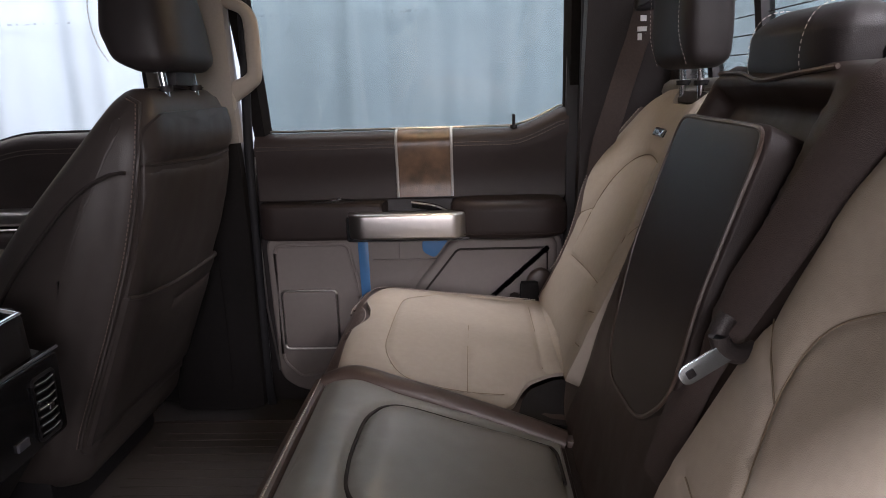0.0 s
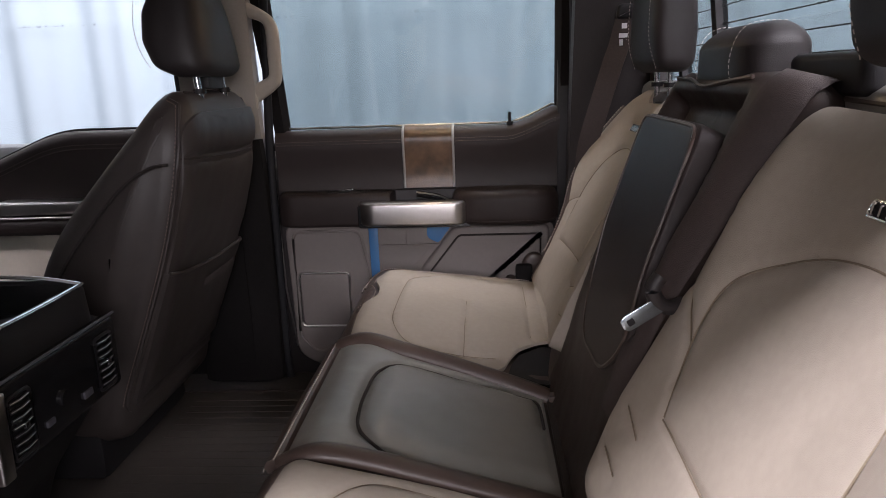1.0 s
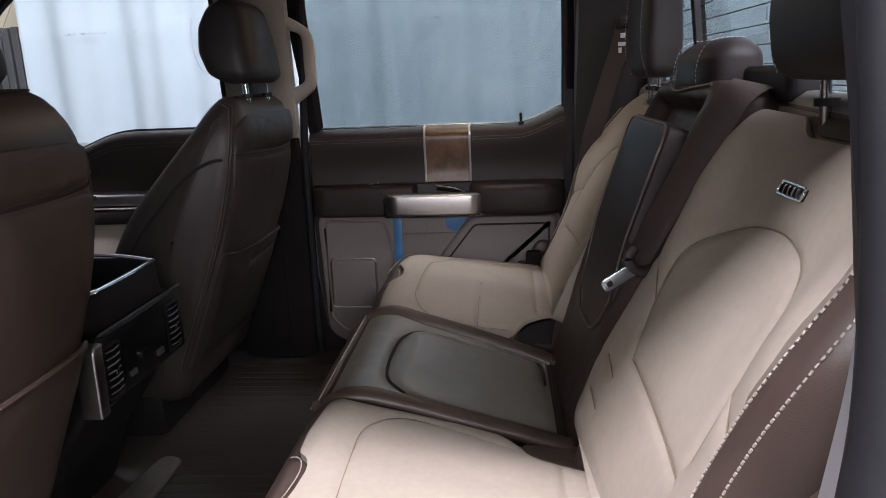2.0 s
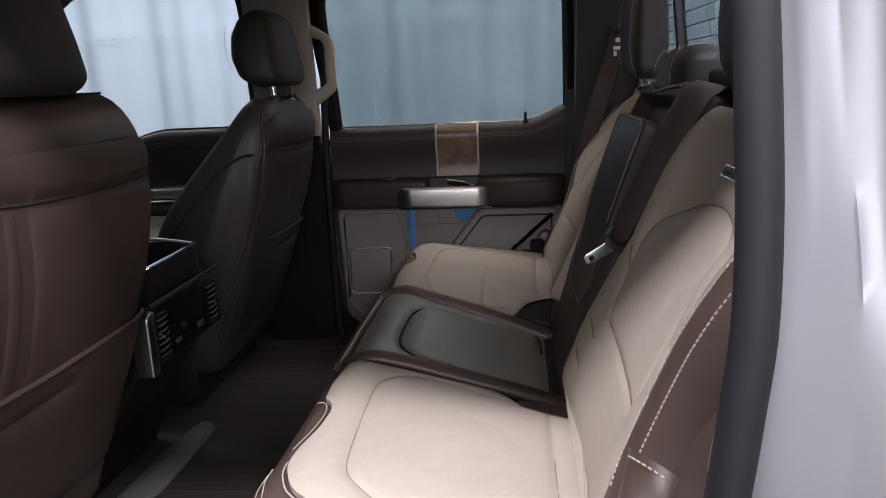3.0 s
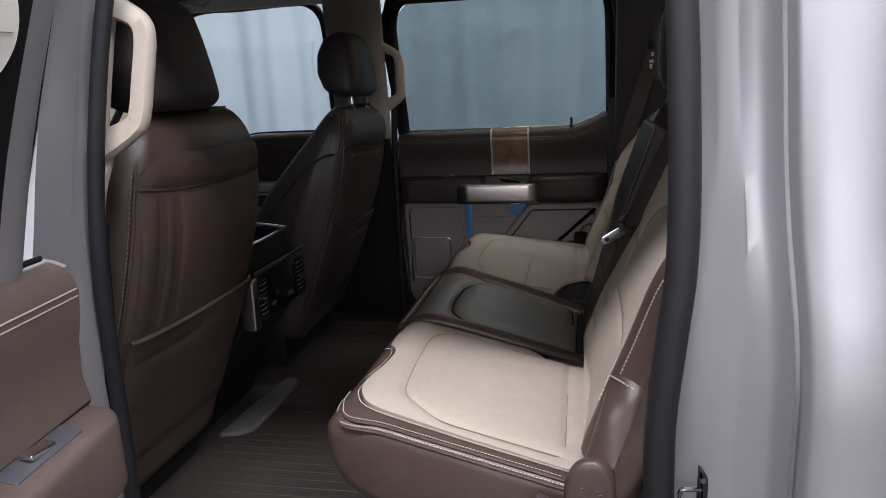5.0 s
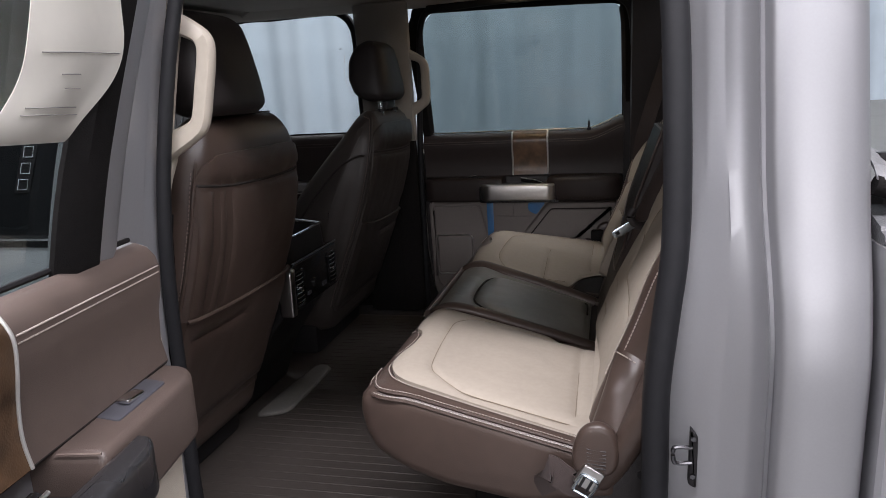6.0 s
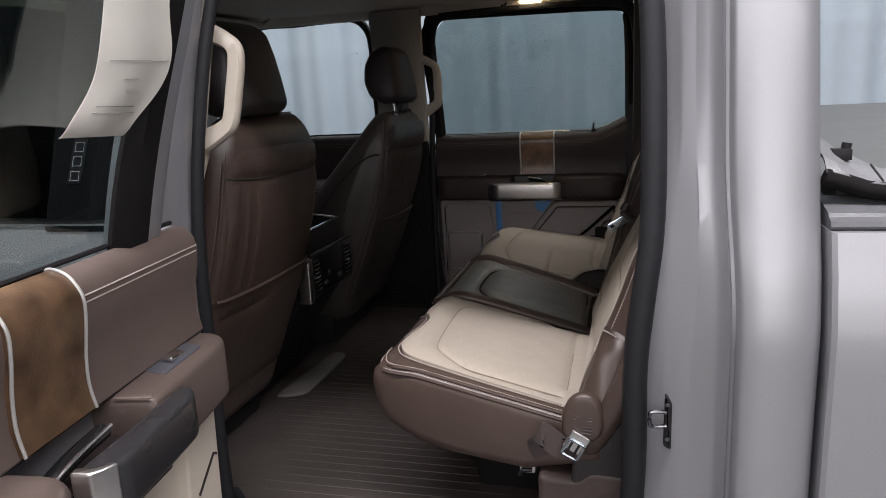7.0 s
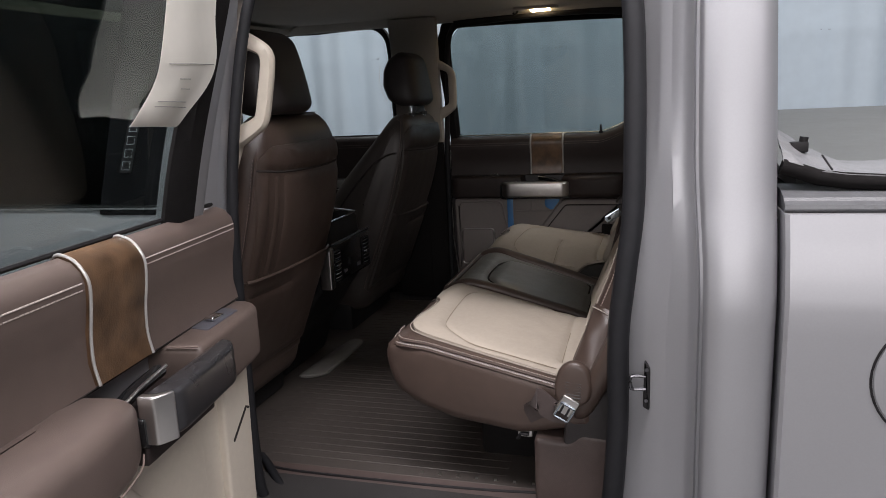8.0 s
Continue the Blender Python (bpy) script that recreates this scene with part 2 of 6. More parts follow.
def tube(pts, r, sides=8, closed=False, bm=None, flat=1.0, up=(0, 0, 1)):
    bm = bm or bmesh.new()
    p = [Vector(q) for q in pts]
    n = len(p)
    loops = []
    for i in range(n):
        t = (p[(i + 1) % n] - p[i - 1]) if closed else (p[min(i + 1, n - 1)] - p[max(i - 1, 0)])
        t.normalize()
        s = t.cross(Vector(up))
        if s.length < 1e-3:
            s = t.cross(Vector((1, 0, 0)))
        s.normalize()
        w = s.cross(t)
        loops.append([bm.verts.new(p[i] + s * (r * math.cos(a)) + w * (r * flat * math.sin(a))) for a in (2 * math.pi * k / sides for k in range(sides))])
    pairs = list(zip(loops, loops[1:])) + ([(loops[-1], loops[0])] if closed else [])
    for lo, hi in pairs:
        for k in range(sides):
            bm.faces.new((lo[k], lo[(k + 1) % sides], hi[(k + 1) % sides], hi[k]))
    if not closed:
        bm.faces.new(loops[0][::-1])
        bm.faces.new(loops[-1])
    return bm


def soft_body(rows, cap=0.02, n=44, rings=20, power=3.6):
    """A cushion built of rings along z. Rows: z, x0, x1, y0, y1, smoothly joined; both ends rounded by cap.
    power: how square the rings are."""
    z = [r[0] for r in rows]

    def at(h):
        spread = (z[-1] - z[0]) * 0.04
        return [float(np.mean([np.interp(h + d * spread, z, [r[k] for r in rows]) for d in (-1, -0.5, 0, 0.5, 1)])) for k in range(1, 5)]

    levels = [(z[0] + cap * (1 - math.cos(a)), cap * (1 - math.sin(a))) for a in (math.pi / 2 * k / 6 for k in range(6))]
    levels += [(z[0] + cap + (z[-1] - z[0] - 2 * cap) * k / rings, 0.0) for k in range(rings + 1)]
    levels += [(z[-1] - cap * (1 - math.cos(a)), cap * (1 - math.sin(a))) for a in (math.pi / 2 * k / 6 for k in range(5, -1, -1))]
    bm = bmesh.new()
    loops = []
    for h, d in levels:
        x0, x1, y0, y1 = at(h)
        rx, ry = (x1 - x0) / 2 - d, (y1 - y0) / 2 - d
        ring = []
        for k in range(n):
            a = 2 * math.pi * k / n
            c, q = math.cos(a), math.sin(a)
            ring.append(bm.verts.new(((x0 + x1) / 2 + rx * math.copysign(abs(c) ** (2 / power), c), (y0 + y1) / 2 + ry * math.copysign(abs(q) ** (2 / power), q), h)))
        loops.append(ring)
    for lo, hi in zip(loops, loops[1:]):
        for k in range(n):
            bm.faces.new((lo[k], lo[(k + 1) % n], hi[(k + 1) % n], hi[k]))
    for ring, order in ((loops[0], -1), (loops[-1], 1)):
        mid = bm.verts.new(sum((v.co for v in ring), Vector()) / n)
        for k in range(n):
            f = (ring[k], ring[(k + 1) % n], mid)
            bm.faces.new(f[::order])
    return bm


def ribbon(pts, width, thick, across, bm=None):
    """A strap along the points; across: the direction of its width, one for all or one a point."""
    bm = bm or bmesh.new()
    p = [Vector(q) for q in pts]
    n = len(p)
    loops = []
    for i in range(n):
        t = (p[min(i + 1, n - 1)] - p[max(i - 1, 0)]).normalized()
        a = Vector(across[i] if isinstance(across, list) else across)
        a = (a - t * a.dot(t)).normalized()
        nn = t.cross(a)
        loops.append([bm.verts.new(p[i] + a * (sx * width / 2) + nn * (sy * thick / 2)) for sx, sy in ((-1, -1), (1, -1), (1, 1), (-1, 1))])
    for lo, hi in zip(loops, loops[1:]):
        for k in range(4):
            bm.faces.new((lo[k], lo[(k + 1) % 4], hi[(k + 1) % 4], hi[k]))
    bm.faces.new(loops[0][::-1])
    bm.faces.new(loops[-1])
    return bm


def stitches(pts, length=0.006, gap=0.004, r=0.0011, bm=None):
    """A row of small threads along a line."""
    bm = bm or bmesh.new()
    p = [Vector(q) for q in pts]
    run, walked = 0.0, []
    for a, b in zip(p, p[1:]):
        walked.append((run, a, b, (b - a).length))
        run += (b - a).length

    def spot(d):
        for s, a, b, l in walked:
            if d <= s + l:
                return a + (b - a) * ((d - s) / max(l, 1e-9))
        return p[-1]

    d = 0.0
    while d + length < run:
        tube([spot(d), spot(d + length)], r, 5, bm=bm)
        d += length + gap
    return bm


def off_seam(q, seams):
    best = 1e9
    for line in seams:
        a, b = line[:-1], line[1:]
        ab = b - a
        u = np.clip(((q - a) * ab).sum(1) / np.maximum((ab * ab).sum(1), 1e-12), 0, 1)
        best = min(best, np.min(np.linalg.norm(a + ab * u[:, None] - q, axis=1)))
    return best


def seam_lines(seams, surf, place, lift, r, bm=None):
    """Thread lines lying in pressed seams."""
    bm = bm or bmesh.new()
    for s in seams:
        line = smooth_line([tuple(q) for q in s], 2)
        tube([place(q[0], q[1], surf(q[0], q[1]) + lift) for q in line], r, 5, bm=bm)
    return bm


def patch(outline, surf, place, seams=(), step=0.011, lip=0.006, groove=0.0045, wide=0.006, puff=0.004, seed=0.0):
    """A cover panel of that outline on the surface surf(a, b), with sewn seams pressed in and its edge turned down."""
    line = np.array(outline, float)
    seams = [np.array(s, float) for s in seams]
    lo, hi = line.min(0), line.max(0)
    pts = [Vector(q) for q in line]
    n = len(pts)
    edges = [(i, (i + 1) % n) for i in range(n)]
    nx, ny = int((hi[0] - lo[0]) / step), int((hi[1] - lo[1]) / step)
    closed_line = np.vstack([line, line[:1]])

    def inside(q):
        x, y = q
        c, j = False, n - 1
        for i in range(n):
            if (line[i, 1] > y) != (line[j, 1] > y) and x < (line[j, 0] - line[i, 0]) * (y - line[i, 1]) / (line[j, 1] - line[i, 1]) + line[i, 0]:
                c = not c
            j = i
        return c

    for i in range(nx + 1):
        for j in range(ny + 1):
            q = lo + np.array([(i + 0.5 * (j % 2)) * step, j * step])
            if inside(q) and off_seam(q, [closed_line]) > step * 0.6 and (not seams or off_seam(q, seams) > step * 0.8):
                pts.append(Vector(q))
    for s in seams:
        for a, b in zip(s[:-1], s[1:]):
            t = (b - a) / max(np.linalg.norm(b - a), 1e-9)
            nn = np.array([-t[1], t[0]])
            k = max(1, int(np.linalg.norm(b - a) / step))
            for i in range(k):
                c = a + (b - a) * i / k
                for d in (0, wide * 0.5, -wide * 0.5, wide * 1.3, -wide * 1.3):
                    q = c + nn * d
                    if inside(q) and off_seam(q, [closed_line]) > 0.004:
                        pts.append(Vector(q))
    from mathutils.geometry import delaunay_2d_cdt
    verts, _, faces, *_ = delaunay_2d_cdt(pts, edges, [], 1, 1e-5)
    bm = bmesh.new()
    made = []
    for v in verts:
        q = np.array(v)
        edge = off_seam(q, [closed_line])
        h = surf(q[0], q[1]) + puff * min(1, edge / 0.03) ** 0.7
        if seams:
            d = off_seam(q, seams)
            h -= groove * math.exp(-(d / wide) ** 2)
            h += 0.0025 * min(1, d / 0.05)
        h += 0.0016 * noise.noise(Vector((q[0] * 22, q[1] * 22, seed))) + 0.0006 * noise.noise(Vector((q[0] * 70, q[1] * 70, seed)))
        made.append(bm.verts.new(place(q[0], q[1], h)))
    for f in faces:
        bm.faces.new([made[i] for i in f])
    rim = [e for e in bm.edges if e.is_boundary]
    old = {v: v.co.copy() for e in rim for v in e.verts}
    flat = {made[i]: verts[i] for i in range(len(verts))}
    low = {v: bm.verts.new(place(flat[v][0], flat[v][1], surf(flat[v][0], flat[v][1]) - lip)) for v in old}
    for e in rim:
        a, b = e.verts
        bm.faces.new((a, b, low[b], low[a]))
    return bm

# ---- studio round the truck ----
WIDTH = 2.03          # outer width of the cab
FLOOR = 0.84          # cab floor above the studio floor


def near_side(y):
    return y


def far_side(y):
    return WIDTH - y


solo("ground", box(-9, 9, -8, 6, -0.1, 0.0), CONCRETE, "grey concrete studio floor")
solo("wall_south", box(-9, 9, -8.1, -8, 0, 5), WALL, "dark grey painted studio wall")
solo("wall_north", box(-9, 9, 6, 6.1, 0, 5), WALL, "dark grey painted studio wall behind the curtain")
solo("wall_west", box(-9.1, -9, -8, 6, 0, 5), WALL, "dark grey painted studio wall")
# unseen wall, greyer than the rest to brighten reflections in the silver paint
solo("wall_east", box(9, 9.1, -8, 6, 0, 5), MID_WALL, "grey painted studio wall")
# unseen ceiling, kept pale as a reflector for ambient light
solo("ceiling", box(-9, 9, -8, 6, 5, 5.1), PALE_WALL, "unseen pale grey ceiling that bounces light")


def curtain():
    """Wide soft pleats, with a crease sewn across at about two metres."""
    bm = bmesh.new()
    rows = [0.02, 0.6, 1.2, 1.6, 1.9, 2.02, 2.05, 2.08, 2.2, 2.6, 3.2, 4.0, 4.7]
    nx = 400
    grid = []
    for z in rows:
        line = []
        for i in range(nx + 1):
            x = -2.86 + 9.86 * i / nx
            w = 0.048 * math.sin(x * 11 + 1.5 * math.sin(x * 2.3)) + 0.018 * math.sin(x * 24 + 2 * math.sin(x * 3.1)) + 0.02 * math.sin(x * 5.2)
            w += 0.045 * max(0.0, math.sin(x * 6.1 + 0.9 * math.sin(x * 1.7))) ** 8
            crease = -0.004 if abs(z - 2.05) < 0.01 else 0.0
            w += 0.006 * noise.noise(Vector((x * 6, z * 1.5, 2)))
            line.append(bm.verts.new((x, 4.2 + w * (0.75 + 0.25 * math.sin(z * 1.3)) + crease, z)))
        grid.append(line)
    for a, b in zip(grid, grid[1:]):
        for i in range(nx):
            bm.faces.new((a[i], a[i + 1], b[i + 1], b[i]))
    ob = solo("curtain", bm, CLOTH, "pale blue pleated studio curtain hanging behind the truck", "curtain", "")
    random.seed(4)
    x = -2.6
    while x < 1.6:
        w = random.uniform(0.008, 0.03)
        part("mark", box(x, x + w, 4.100, 4.103, 2.045, 2.045 + random.uniform(0.005, 0.012)), MARK, ob, "faded grey mark")
        x += random.choice((0.03, 0.045, 0.05, 0.07, 0.42))
    mod = ob.modifiers.new("thickness", "SOLIDIFY")
    mod.thickness = 0.004
    return ob


curtain()
solo("wall_cream", box(-8.9, -2.2, 5.6, 5.64, 0, 4.9), CREAM_WALL, "cream painted studio wall beside the curtain")
rack = thing("board_stack", (-3.85, 5.45, 0.0), "pale grey boards leaning on the cream wall", "boards")
for k, (x, h) in enumerate(((-3.99, 2.20), (-3.915, 2.24), (-3.84, 2.23), (-3.765, 2.24), (-3.69, 2.20))):
    part("board", box(x - 0.030, x + 0.030, 5.42 + 0.01 * (k % 2), 5.47, 0.0, h, 0.004), RAIL, rack)

# ---- cab shell ----
solo("chassis_base", box(-1.5, 2.1, 0.35, 1.68, 0.0, 0.62, 0.02), BLACK, "black chassis under the truck")
solo("cab_floor", box(-1.75, 0.62, 0.13, 1.90, 0.62, 0.832), CARPET, "dark carpeted cab floor")
truck = thing("pickup_truck", (0.5, 1.015, 0.6), "silver metallic crew-cab pickup truck with open rear door", "truck")


def loft(sections, place, closed=True, caps=True):
    """Joins equal sections (lists of 2D points) into one body; place(a, b, i)."""
    bm = bmesh.new()
    loops = [[bm.verts.new(place(a, b, i)) for a, b in sec] for i, sec in enumerate(sections)]
    n = len(sections[0])
    for lo, hi in zip(loops, loops[1:]):
        for k in range(n if closed else n - 1):
            bm.faces.new((lo[k], lo[(k + 1) % n], hi[(k + 1) % n], hi[k]))
    if closed and caps:
        bm.faces.new(loops[0][::-1])
        bm.faces.new(loops[-1])
    return bm


def ease(z, at, values, soft=0.04):
    """Straight steps between values with their corners eased."""
    return float(np.mean([np.interp(z + soft * k / 4, at, values) for k in range(-4, 5)]))


def skin(z):
    """How far the body side lies inside its widest line, by height."""
    return ease(z, [0.5, 0.8, 1.1, 1.25, 1.37, 1.40, 1.46, 1.54, 1.60, 2.05, 2.12], [0.03, 0.012, 0.004, 0.0, -0.004, 0.0, 0.012, 0.04, 0.055, 0.17, 0.24], 0.012)


HEIGHTS = [0.56 + 1.50 * k / 60 for k in range(61)]


def corner_panel(side, name, label):
    """The cab's rear corner: door jamb with its steps, outer skin and rear edge."""
    secs = []
    for z in HEIGHTS:
        s = skin(z)
        k = ease(z, [0.56, 0.9, 1.05, 1.30, 1.42, 1.50], [-0.05, -0.015, 0.0, 0.0, 0.018, 0.028])
        q = s * ease(z, [1.5, 1.7], [0.35, 1.0], 0.08)
        e = ease(z, [1.40, 1.60], [0.0, 1.0])
        sec = [(0.372 + k, 0.20 + max(0.0, q - 0.045)), (0.374 + k, 0.132 + q), (0.381 + k, 0.124 + q), (0.412 + k * 0.8, 0.121 + q), (0.426 + k * 0.7 - 0.006 * e, 0.094 + q), (0.448 + k * 0.5 - 0.008 * e, 0.090 + q), (0.453 + k * 0.4 - 0.008 * e, 0.085 + q),
               (0.483 - 0.012 * e, 0.070 + s), (0.491 - 0.010 * e, 0.062 + s), (0.4972 - 0.010 * e, 0.034 + s), (0.499 - 0.010 * e, 0.028 + s), (0.501 - 0.010 * e, 0.030 + s), (0.503 - 0.010 * e, 0.040 + s), (0.508 - 0.010 * e, 0.040 + s), (0.510 - 0.010 * e, 0.010 + s), (0.515 - 0.010 * e, 0.003 + s),
               (0.540, -0.003 + s), (0.565, -0.002 + s), (0.590, 0.003 + s), (0.608, 0.013 + s), (0.618, 0.030 + s), (0.622, 0.060 + s), (0.622, 0.20 + max(0.0, s - 0.045))]
        secs.append(sec)
    bm = loft(secs, lambda a, b, i: (a, side(b), HEIGHTS[i]))
    return part(name, bm, PAINT, truck, label, sharp=75)


def seal_carrier(side):
    """Black flange that carries the rubber seal on the jamb's inner edge."""
    hs = [0.78 + 1.20 * k / 24 for k in range(25)]
    secs = []
    for z in hs:
        k = ease(z, [0.56, 0.9, 1.05, 1.30, 1.42, 1.50], [-0.05, -0.015, 0.0, 0.0, 0.018, 0.028])
        q = skin(z) * ease(z, [1.5, 1.7], [0.35, 1.0], 0.08)
        secs.append([(0.3690 + k, 0.172 + q), (0.3700 + k, 0.136 + q), (0.3712 + k, 0.136 + q), (0.3705 + k, 0.172 + q)])
    part("seal_carrier", loft(secs, lambda a, b, i: (a, side(b), hs[i])), RUBBER, truck, "black seal flange on the jamb")


seal_carrier(near_side)
seal_carrier(far_side)
corner_panel(near_side, "rear_corner_panel", "silver painted cab corner and door jamb")
corner_panel(far_side, "rear_corner_panel", "silver painted cab corner and door jamb")


def seal(side, pts, r=0.016):
    return part("door_seal", tube([(x, side(y), z) for x, y, z in smooth_line(pts, 5)], r, 10, up=(0, 1, 0)), RUBBER, truck, "black rubber door seal", sharp=80)


for side in (near_side, far_side):
    seal(side, [(0.325, 0.128, 0.78), (0.352, 0.122, 0.9), (0.366, 0.119, 1.1), (0.367, 0.119, 1.28), (0.380, 0.126, 1.40), (0.391, 0.136, 1.50), (0.393, 0.162, 1.65), (0.388, 0.210, 1.85), (0.370, 0.255, 1.98), (0.32, 0.27, 2.025)], 0.020)
    seal(side, [(0.30, 0.150, 0.785), (0.0, 0.160, 0.785), (-0.36, 0.165, 0.785), (-0.42, 0.160, 0.800), (-0.446, 0.152, 0.84), (-0.452, 0.150, 0.95), (-0.450, 0.150, 1.2), (-0.446, 0.155, 1.5), (-0.425, 0.185, 1.75), (-0.40, 0.235, 1.95), (-0.36, 0.268, 2.02)], 0.012)
    seal(side, [(-0.36, 0.268, 2.02), (-0.1, 0.272, 2.035), (0.2, 0.272, 2.035), (0.32, 0.27, 2.02)], 0.016)


def pillar_b(side):
    secs = []
    hs = [0.60, 0.8, 1.0, 1.3, 1.55, 1.75, 1.95, 2.06]
    for z in hs:
        s = skin(z) * 1.0
        secs.append([(-0.470, 0.055 + s), (-0.462, 0.10 + s * 0.9), (-0.462, 0.145 + s * 0.8), (-0.49, 0.16 + s * 0.8), (-0.62, 0.16 + s * 0.8), (-0.66, 0.13 + s), (-0.66, 0.055 + s)])
    part("b_pillar", loft(secs, lambda a, b, i: (a + 0.05 * max(0, hs[i] - 1.6), side(b), hs[i])), PAINT, truck, "silver painted door pillar")
    # inner trim
    secs = []
    hs = [0.84, 1.0, 1.3, 1.5, 1.54]
    for z in hs:
        s = skin(z) * 0.8
        secs.append([(-0.455, 0.150 + s), (-0.458, 0.175 + s), (-0.485, 0.195 + s), (-0.66, 0.195 + s), (-0.685, 0.18 + s), (-0.685, 0.15 + s)])
    part("pillar_trim", loft(secs, lambda a, b, i: (a, side(b), hs[i])), MATT, truck, "black lower pillar trim")
    secs = []
    hs = [1.54, 1.65, 1.8, 1.95, 2.05]
    for z in hs:
        s = skin(z)
        secs.append([(-0.452, 0.130 + s), (-0.455, 0.152 + s), (-0.485, 0.168 + s), (-0.615, 0.168 + s), (-0.655, 0.15 + s), (-0.655, 0.12 + s)])
    # pillar cloth carries its shade as a darker colour
    part("pillar_trim", loft(secs, lambda a, b, i: (a + 0.06 * max(0, hs[i] - 1.6), side(b), hs[i])), SHADED_LINER, truck, "upper pillar trim, headliner cloth darkened for shade")


pillar_b(near_side)
pillar_b(far_side)


def grab_handle(side, dx=0.0):
    t = thing("grab_handle", (-0.45, side(0.24), 1.62), "beige plastic grab handle on the door pillar", "grab handle", "grab handles")
    outer = smooth_line([(-0.466, 1.905), (-0.436, 1.888), (-0.400, 1.868), (-0.373, 1.846), (-0.363, 1.815), (-0.366, 1.750), (-0.373, 1.692), (-0.394, 1.668), (-0.446, 1.634), (-0.470, 1.612)], 5)
    inner = smooth_line([(-0.466, 1.862), (-0.438, 1.850), (-0.412, 1.841), (-0.398, 1.832), (-0.394, 1.812), (-0.398, 1.755), (-0.401, 1.715), (-0.409, 1.700), (-0.444, 1.686), (-0.470, 1.680)], 5)
    bm = bmesh.new()
    loops = []
    for p, q in zip(inner, outer):
        ring = []
        for u, h in ((0.0, 0.3), (0.14, 0.06), (0.35, 0.0), (0.65, 0.0), (0.86, 0.06), (1.0, 0.3), (1.0, 0.75), (0.85, 1.0), (0.15, 1.0), (0.0, 0.75)):
            x, z = p + (q - p) * u
            ring.append(bm.verts.new((x + dx, side(0.243 + (z - 1.75) * 0.25 - 0.026 * h), z)))
        loops.append(ring)
    for lo, hi in zip(loops, loops[1:]):
        for k in range(10):
            bm.faces.new((lo[k], lo[(k + 1) % 10], hi[(k + 1) % 10], hi[k]))
    bm.faces.new(loops[0][::-1])
    bm.faces.new(loops[-1])
    part("grip", bm, HANDLE, t, sharp=50)
    plate = rounded([(-0.470, 1.94), (-0.430, 1.93), (-0.434, 1.86), (-0.441, 1.80), (-0.448, 1.69), (-0.438, 1.640), (-0.450, 1.60), (-0.462, 1.52), (-0.474, 1.52), (-0.478, 1.75)], 0.008, 3)
    part("backing_plate", pad(plate, 0.0, 0.016, 0.004, lambda a, b, h: (a + dx, side(0.140 + skin(b) * 0.95 + h), b)), HANDLE, t)
    return t


grab_handle(near_side)
grab_handle(far_side, -0.008)

# roof with its lining; the lining's opening for the glass roof lies over the front seats
solo("cab_ceiling", pad(rounded([(-1.35, 0.27), (0.59, 0.27), (0.59, 1.76), (-1.35, 1.76)], 0.05), 2.055, 2.10, 0.01, lambda a, b, h: (a, b, h + 0.02 * (1 - ((b - 1.015) / 0.75) ** 2))), LINER, "beige cloth headliner")
part("roof", pad(rounded([(-1.30, 0.20), (0.60, 0.20), (0.60, 1.83), (-1.30, 1.83)], 0.06), 2.06, 2.14, 0.03, lambda a, b, h: (a, b, h + 0.03 * (1 - ((b - 1.015) / 0.85) ** 2)), 0.01), PAINT, truck, "silver painted roof")
for side in (near_side, far_side):
    secs = [[(0.20, 2.075), (0.215, 2.042), (0.25, 2.030), (0.28, 2.036), (0.32, 2.056), (0.37, 2.072), (0.37, 2.09), (0.25, 2.10)]] * 2
    part("roof_rail", loft(secs, lambda a, b, i: ((-1.35, 0.59)[i], side(a), b)), LINER, truck, "beige cloth-covered roof rail")
sun = thing("sunroof_frame", (-0.75, 1.015, 2.03), "beige sunroof surround in the headliner", "sunroof")
frame_line = rounded([(-1.15, 0.66), (-0.50, 0.66), (-0.50, 1.25), (-1.15, 1.25)], 0.08)
part("surround", tube([(x, y, 2.072) for x, y in frame_line], 0.018, 8, True, flat=0.5), LINER, sun)
part("shade", pad(frame_line, 2.066, 2.074, 0.003, lambda a, b, h: (a, b, h)), BLACK, sun, "black sunroof glass")

visor = thing("sun_visor", (-1.28, 1.50, 2.02), "beige cloth sun visor folded against the headliner", "sun visor")
part("board", pad(rounded([(-1.46, 1.30), (-1.10, 1.34), (-1.06, 1.70), (-1.42, 1.72)], 0.04), 2.022, 2.044, 0.009, lambda a, b, h: (a, b, h + 0.02 * (a + 1.1))), LINER, visor)
part("pivot", tube([(-1.08, 1.69, 2.034), (-1.04, 1.70, 2.06)], 0.006, 8), LINER, visor)

# back wall of the cab, with the rear window
solo("cab_back_wall", box(0.582, 0.598, 0.17, 1.86, 0.70, 1.645, 0.006), TRIM, "dark brown cab back panel")
rear_window = thing("rear_window", (0.59, 1.015, 1.63), "tinted rear window with heating lines", "window", "", "structure")
pane = part("pane", loft([[(0.588, 1.645), (0.592, 1.645), (0.546, 2.06), (0.542, 2.06)]] * 2, lambda a, b, i: (a, (0.30, 1.73)[i], b)), TINT, rear_window)
pane.visible_shadow = False
for k in range(13):
    u = 0.06 + 0.88 * k / 12
    part("heating_line", tube([(0.587 - 0.046 * u, 0.32, 1.645 + 0.415 * u), (0.587 - 0.046 * u, 1.71, 1.645 + 0.415 * u)], 0.0009, 4), BLACK, rear_window)
